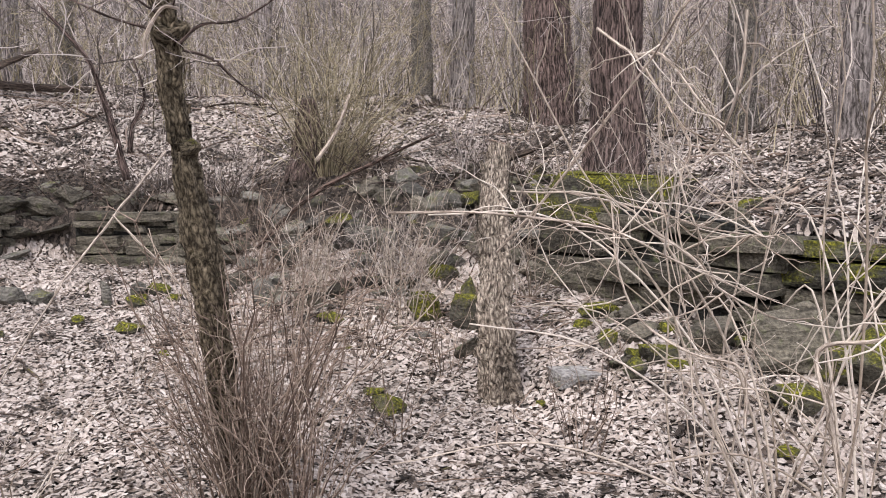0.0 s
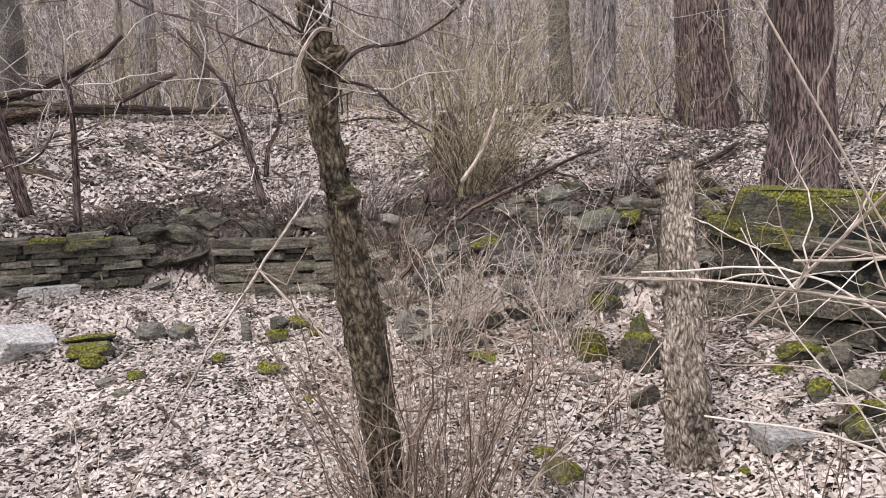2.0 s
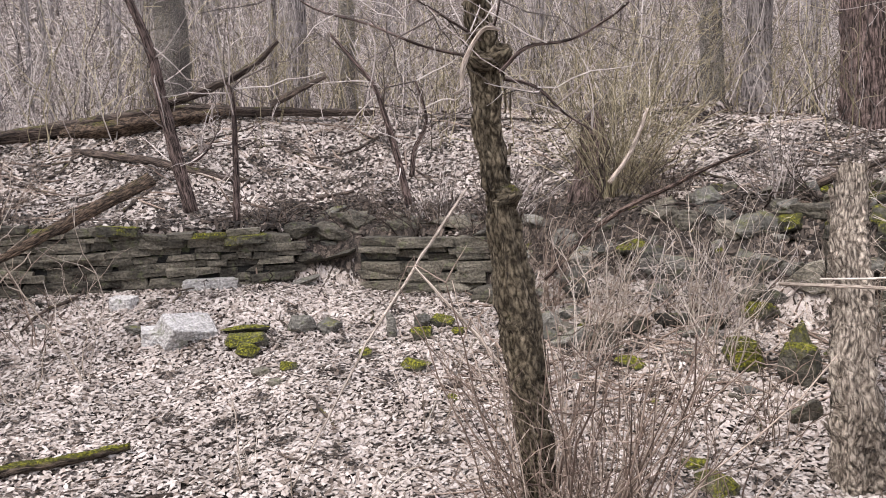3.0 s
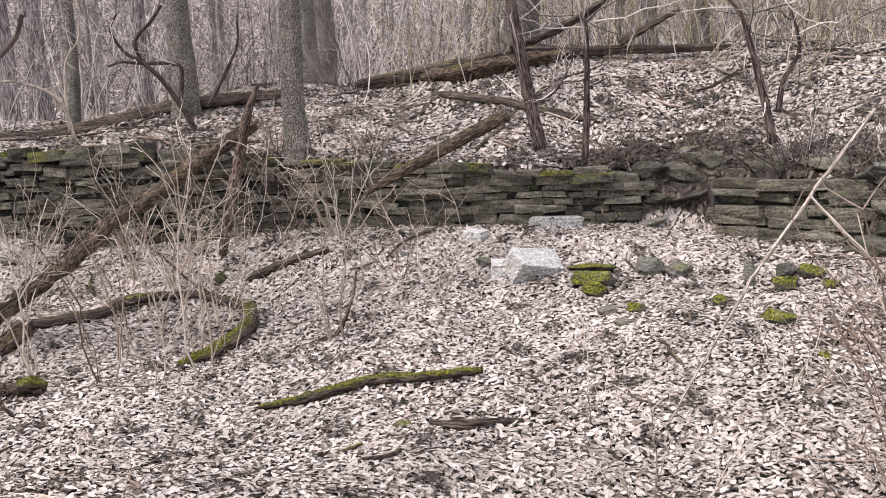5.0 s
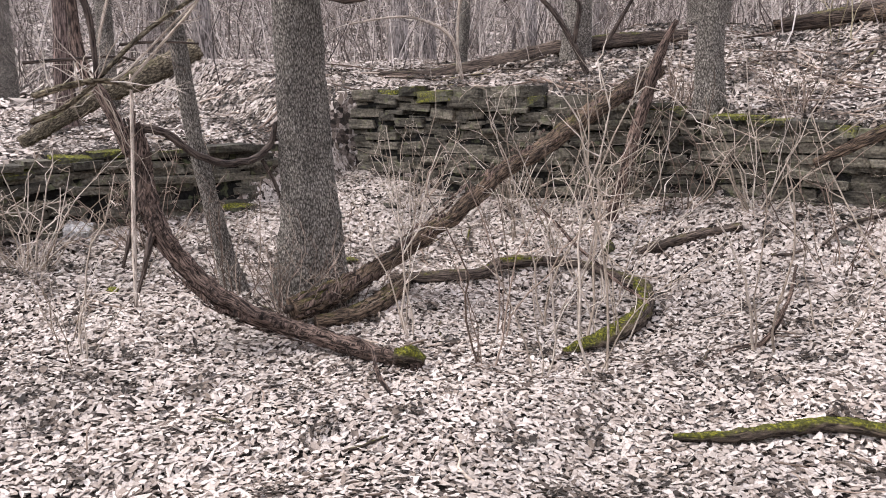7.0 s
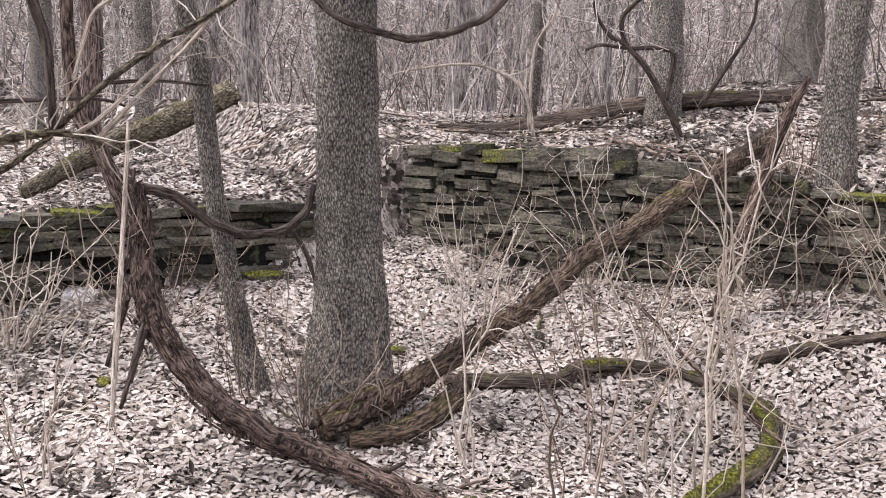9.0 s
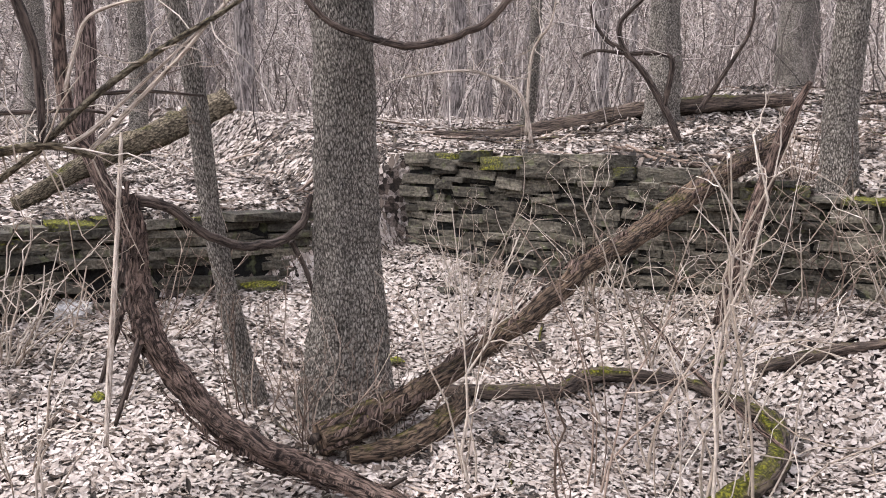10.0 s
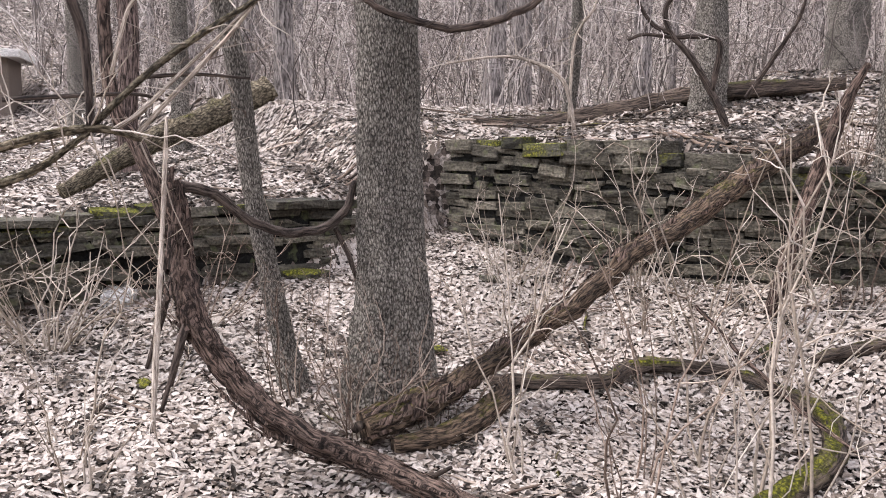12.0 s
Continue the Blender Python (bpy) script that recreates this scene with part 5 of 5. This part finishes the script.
for i, (x, y, n, h, s, r, mat) in enumerate([
    (-9.05, 2.95, 34, 0.85, 0.9, 0.005, TWIG_BROWN), (-8.95, 3.5, 22, 0.7, 0.9, 0.004, TWIG_BROWN), (-7.6, 5.0, 5, 1.9, 0.4, 0.008, TWIG_PALE), (-6.9, 4.6, 4, 1.7, 0.45, 0.007, TWIG_PALE), (-6.6, 5.9, 6, 1.6, 0.6, 0.008, TWIG_PALE), (-6.2, 7.0, 6, 1.5, 0.7, 0.007, TWIG_PALE),
    (-1.6, 8.2, 16, 1.3, 0.7, 0.005, TWIG_PALE), (-0.4, 7.9, 16, 1.4, 0.7, 0.005, TWIG_PALE), (-1.0, 6.6, 8, 1.1, 0.6, 0.005, TWIG_BROWN), (-2.6, 6.6, 8, 0.9, 0.8, 0.004, TWIG_PALE), (0.9, 8.3, 16, 1.3, 0.7, 0.005, TWIG_PALE),
    (-8.2, 3.71, 9, 1.5, 0.22, 0.0065, TWIG_PALE), (-7.37, 3.96, 8, 1.1, 0.3, 0.006, TWIG_BROWN), (-7.83, 4.37, 8, 1.5, 0.3, 0.006, TWIG_BROWN),
    (-7.9, 4.87, 5, 1.9, 0.35, 0.008, TWIG_PALE), (-8.6, 1.3, 9, 1.0, 0.6, 0.005, TWIG_PALE), (-9.17, 5.71, 14, 1.4, 0.5, 0.007, TWIG_PALE), (-8.84, 3.43, 10, 0.7, 0.7, 0.004, TWIG_BROWN),
    (-8.9, 2.9, 26, 0.75, 0.6, 0.004, TWIG_BROWN), (-9.0, 1.2, 10, 1.1, 0.8, 0.005, TWIG_PALE), (-8.4, 7.6, 22, 1.3, 0.8, 0.006, TWIG_PALE), (-7.2, 7.4, 18, 1.4, 0.7, 0.006, TWIG_BROWN), (-9.0, 7.2, 18, 1.2, 0.8, 0.006, TWIG_BROWN),
    (-6.3, 6.3, 6, 1.0, 0.5, 0.005, TWIG_PALE), (-10.6, 0.9, 34, 1.2, 0.9, 0.006, TWIG_PALE), (-10.9, 2.0, 24, 1.0, 0.8, 0.005, TWIG_BROWN), (-10.3, -0.2, 34, 1.3, 0.9, 0.007, TWIG_PALE),
    (-3.6, 5.6, 6, 0.7, 0.8, 0.004, TWIG_PALE), (-1.4, 8.6, 26, 1.2, 0.6, 0.005, TWIG_PALE), (-0.6, 8.6, 26, 1.3, 0.6, 0.005, TWIG_PALE), (0.0, 6.9, 12, 0.9, 0.5, 0.004, TWIG_BROWN), (-0.3, 5.6, 12, 1.0, 0.6, 0.004, TWIG_BROWN), (-0.6, 7.2, 10, 0.9, 0.5, 0.004, TWIG_BROWN),
    (-2.2, 9.4, 26, 1.2, 0.7, 0.006, TWIG_BROWN), (-4.0, 11.2, 30, 1.0, 0.9, 0.006, TWIG_FAR), (-2.9, 11.0, 30, 1.1, 0.9, 0.006, TWIG_FAR), (0.2, 10.4, 30, 1.2, 0.9, 0.006, TWIG_FAR), (1.0, 5.4, 12, 0.8, 0.6, 0.004, TWIG_BROWN), (-2.6, 4.6, 7, 0.8, 0.6, 0.004, TWIG_PALE),
    (-6.0, 10.2, 30, 0.7, 1.4, 0.006, TWIG_DARK), (-5.0, 10.9, 34, 0.8, 1.4, 0.006, TWIG_DARK), (-4.0, 10.7, 34, 0.8, 1.4, 0.006, TWIG_DARK), (-3.1, 10.7, 34, 0.8, 1.4, 0.006, TWIG_DARK), (-2.5, 10.3, 30, 0.9, 1.4, 0.006, TWIG_DARK), (-1.7, 9.9, 30, 0.9, 1.4, 0.006, TWIG_DARK), (-0.9, 9.2, 34, 0.9, 1.3, 0.005, TWIG_FAR), (-0.2, 9.0, 34, 0.9, 1.3, 0.005, TWIG_FAR), (-1.0, 11.0, 34, 0.9, 1.4, 0.006, TWIG_DARK), (0.8, 10.2, 34, 0.8, 1.4, 0.006, TWIG_DARK), (1.5, 8.9, 20, 0.8, 1.2, 0.005, TWIG_FAR), (2.2, 7.8, 20, 0.9, 1.2, 0.005, TWIG_FAR),
    (-7.5, 5.3, 6, 1.7, 0.4, 0.006, TWIG_PALE), (-7.0, 4.2, 5, 1.3, 0.4, 0.005, TWIG_PALE), (-8.1, 5.6, 9, 1.5, 0.6, 0.006, TWIG_PALE), (-9.8, 5.6, 14, 1.3, 0.8, 0.005, TWIG_PALE), (-10.2, 4.6, 10, 1.2, 0.7, 0.005, TWIG_PALE), (-9.4, 2.6, 20, 0.9, 0.8, 0.004, TWIG_BROWN),
    (-10.6, 6.1, 16, 1.1, 0.7, 0.005, TWIG_PALE), (-11.2, 5.0, 14, 1.0, 0.7, 0.005, TWIG_PALE), (-9.6, 6.9, 18, 1.2, 0.8, 0.005, TWIG_PALE), (-10.0, 8.0, 30, 0.8, 0.7, 0.005, TWIG_BROWN), (-8.8, 8.6, 24, 0.9, 0.8, 0.005, TWIG_BROWN),
]):
    put("thin_shrub", shoots(at_ground(x, y), max(3, int(n * 0.55)) if -10.0 < x < -5.5 and y < 8.0 else n, h * (1.3 if -10.0 < x < -5.5 and y < 8.0 else 1.1), s, r * (1.4 if mat is TWIG_PALE else 1.25), 120 + i, (0, 0, 0), 0.6, 5), mat, {"pale_cane": "pale bare shoots rising from the leaf litter", "brown_cane": "thin brown bare shoots rising from the leaf litter", "dark_cane": "dark tangle of dead stems on the edge of the bank", "grey_brush": "grey tangle of bare shoots on the bank"}[mat.name], "shrub", "thin shrubs")

bush = thing("cane_bush", "large bush of pale arching bare canes", "shrub")
for i, (q, r) in enumerate([(CANE1, 0.010), (CANE2, 0.009), (CANE3, 0.010), (CANE4, 0.010), (CANE5, 0.008), (CANE6, 0.011), (CANE7, 0.009), (CANE8, 0.009), (CANE9, 0.013)]):
    limb("cane", q, [r * 0.7, r * 0.62, r * 0.35], PALE_BARK, bush, "", 8, 5, 0.06, 160 + i)
    part("twig", mesh_of("twig", *join(twigs_on(q, 12, 0.5, 0.004, 170 + i, 0.6, 0.1))[:2], TWIG_PALE), bush)
rng = np.random.default_rng(77)
arcs = []
for _ in range(16):
    o = np.array((rng.uniform(1.6, 3.2), rng.uniform(2.9, 5.2), 0))
    o[2] = float(heights(o[0], o[1]))
    d = np.array((rng.uniform(-1.7, 0.0), rng.uniform(-0.5, 0.9), 0.0))
    h = rng.uniform(0.5, 1.9)
    q = [o, o + d * 0.25 + (0, 0, h * 0.6), o + d * 0.7 + (0, 0, h), o + d * 1.15 + (0, 0, h * rng.uniform(0.75, 1.1))]
    arcs.append(tube(q, [0.009, 0.004], 5, 4, 0.03, 1))
    arcs += twigs_on(q, 4, 0.4, 0.0035, int(rng.integers(1e6)), 0.6, 0.1, 1)
n = 30
o = np.stack([rng.uniform(1.5, 2.9, n), rng.uniform(3.0, 5.2, n), np.zeros(n)], -1)
o[:, 2] = heights(o[:, 0], o[:, 1])
ln = rng.uniform(2.2, 3.6, n)
p = wander_paths(rng, o, np.stack([rng.normal(-0.02, 0.25, n), rng.normal(0, 0.25, n), np.ones(n)], -1), ln, 10, 0.07, 0.2)
r = rng.uniform(0.004, 0.0085, n)
q, m, pick = side_twigs(rng, p, ln * 0.3, 4, 4, 0.15)
arcs += [strands(p, r, r * 0.5, 6), strands(q, r[pick] * 0.6, r[pick] * 0.25, 4)]
v, f, u = join(arcs)
part("cane", mesh_of("cane", v, f, TWIG_PALE, u), bush)

# ---- fallen twigs, roots and stems on the floor and bank ----
def ground_twigs(name, count, box, length, radius, seed, mat, label, keep):
    rng = np.random.default_rng(seed)
    x, y = rng.uniform(box[0], box[1], count), rng.uniform(box[2], box[3], count)
    ok = keep(x, y)
    x, y = x[ok], y[ok]
    n = len(x)
    a = rng.uniform(0, 2 * np.pi, n)
    p = wander_paths(rng, np.stack([x, y, np.zeros(n)], -1), np.stack([np.cos(a), np.sin(a), np.zeros(n)], -1), length * rng.lognormal(0, 0.5, n), 7, 0.2)
    lift = rng.uniform(0.01, 0.05, (n, 1)) + np.linspace(-0.5, 1, 7)[None] * rng.uniform(0, 0.07, (n, 1))
    p[:, :, 2] = heights(p[:, :, 0], p[:, :, 1]) + lift
    r = radius * rng.lognormal(0, 0.4, n)
    return put(name, [strands(p, r, r * 0.5, 5)], mat, label, "twigs", "", "stuff")


ground_twigs("fallen_twigs", 420, (-12.5, 4.0, 1.0, 10.5), 0.36, 0.006, 601, TWIG_BROWN, "small brown twigs strewn over the fallen leaves", lambda x, y: (behind(x, y) < -0.1) & (y > 1.0 + 0.5 * x))
ground_twigs("rotten_sticks", 90, (-12.5, 4.0, 1.0, 10.5), 0.34, 0.015, 602, WOOD_DARK, "short dark rotten sticks lying in the leaves", lambda x, y: (behind(x, y) < -0.1) & (y > 1.6 + 0.5 * x))
ground_twigs("bank_twigs", 900, (-16.0, 6.0, 3.0, 16.0), 0.75, 0.012, 603, TWIG_BROWN, "fallen branches and twigs strewn over the leafy bank", lambda x, y: (behind(x, y) > 0.3) & (behind(x, y) < 7.5))
ground_twigs("bank_sticks", 260, (-16.0, 6.0, 3.0, 16.0), 0.8, 0.022, 604, WOOD_DARK, "dark fallen sticks on the leafy bank", lambda x, y: (behind(x, y) > 0.3) & (behind(x, y) < 7.5))
ground_twigs("slope_twigs", 650, (-2.8, 2.2, 7.2, 11.0), 0.55, 0.008, 605, TWIG_BROWN, "tangle of fallen twigs over the rubble", lambda x, y: x < 1.4)

rng = np.random.default_rng(606)
n = 150
x, y = rng.uniform(-6.3, 0.8, n), rng.uniform(9.3, 11.3, n)
ok = (behind(x, y) > -0.2) & (behind(x, y) < 0.9)
x, y = x[ok], y[ok]
n = len(x)
o = np.stack([x, y, heights(x, y) + 0.05], -1)
p = wander_paths(rng, o, np.stack([rng.normal(0, 0.9, n), rng.normal(-0.5, 0.6, n), rng.uniform(-0.3, 0.7, n)], -1), rng.uniform(0.3, 0.9, n), 8, 0.25, 1.2)
r = rng.uniform(0.005, 0.016, n)
put("exposed_roots", [strands(p, r, r * 0.4, 5)], VINE_BARK, "dark roots and dead stems hanging from the bank's edge", "roots", "", "stuff")

# ---- the woods behind ----
def open_strip(x, y):
    """Open ground towards the shed."""
    return x < -15 and abs(y - 1.6 - 0.16 * (x + 3.8)) < 1.6


def brush(name, count, box, seed, near, far, height, radius, mat, label, side=5):
    rng = np.random.default_rng(seed)
    out = []
    x, y = rng.uniform(box[0], box[1], count), rng.uniform(box[2], box[3], count)
    s = behind(x, y)
    z = heights(x, y)
    for px, py, pz, ps in zip(x, y, z, s):
        if near < ps < far and not open_strip(px, py):
            out += shoots((px, py, pz - 0.05), 2, height, 0.45, radius * (0.8 + ps * 0.03), int(rng.integers(1e6)), (0, 0, 0), 0.85, side)
    return put(name, out, mat, label, "brush", "", "stuff")


brush("undergrowth", 1500, (-32, 10, -6, 30), 301, 2.6, 15, 3.0, 0.010, TWIG_FAR, "dense grey tangle of bare brush in the woods")
brush("straw_undergrowth", 520, (-12, 8, 8, 26), 302, 3.0, 13, 3.2, 0.010, TWIG_YELLOW, "straw-coloured bare brush above the bank")
brush("far_undergrowth", 2300, (-55, 25, -20, 50), 303, 12, 36, 6.0, 0.018, TWIG_FAR, "grey haze of bare brush far in the woods", 6)

rng = np.random.default_rng(88)
stems = []
for _ in range(520):
    x, y = rng.uniform(-75, 35), rng.uniform(-30, 70)
    s = float(behind(np.array([x]), np.array([y]))[0])
    if s < 8 or s > 60 or (x > -36 and open_strip(x, y)):
        continue
    z = float(heights(x, y)) - 0.2
    h, r = rng.uniform(9, 16), rng.uniform(0.04, 0.2)
    a, b = rng.normal(0, 0.35, 2)
    q = [(x, y, z), (x + a * 0.3, y + b * 0.3, z + h * 0.4), (x + a, y + b, z + h)]
    stems.append(tube(q, [r, r * 0.6], 6, 3, 0.05, 1))
    stems += twigs_on(q, 4, 2.2, 0.02, int(rng.integers(1e6)), 0.7, 0.3, 1)
put("far_woods", stems, TRUNK_FAR, "far woods of bare grey trunks on rising ground", "trees", "", "stuff")

# a small shed far off between the trees
shed = thing("shed", "small brown wooden shed far among the trees", "shed")
sz = float(heights(-33, -3.2))


def block(name, lo, hi, mat, parent, label=""):
    bm = bmesh.new()
    bmesh.ops.create_cube(bm, size=1.0)
    for w in bm.verts:
        w.co = Vector([(lo[i] + hi[i]) / 2 + w.co[i] * (hi[i] - lo[i]) for i in range(3)])
    bmesh.ops.bevel(bm, geom=bm.edges[:], offset=0.02, segments=1, affect="EDGES")
    me = bpy.data.meshes.new(name)
    bm.to_mesh(me)
    bm.free()
    me.materials.append(mat)
    return part(name, me, parent, label)


block("wall", (-36, -5.8, sz - 0.8), (-33, -2.2, sz + 1.95), BOARD, shed)
block("roof", (-36.4, -6.2, sz + 1.95), (-32.6, -1.8, sz + 2.2), STONE_PALE, shed, "pale flat roof")
# near-black plate: the unlit inside of the shed, painted
block("window", (-33.02, -3.6, sz + 0.8), (-32.96, -2.8, sz + 1.6), DEEP_SHADE, shed, "dark window opening")
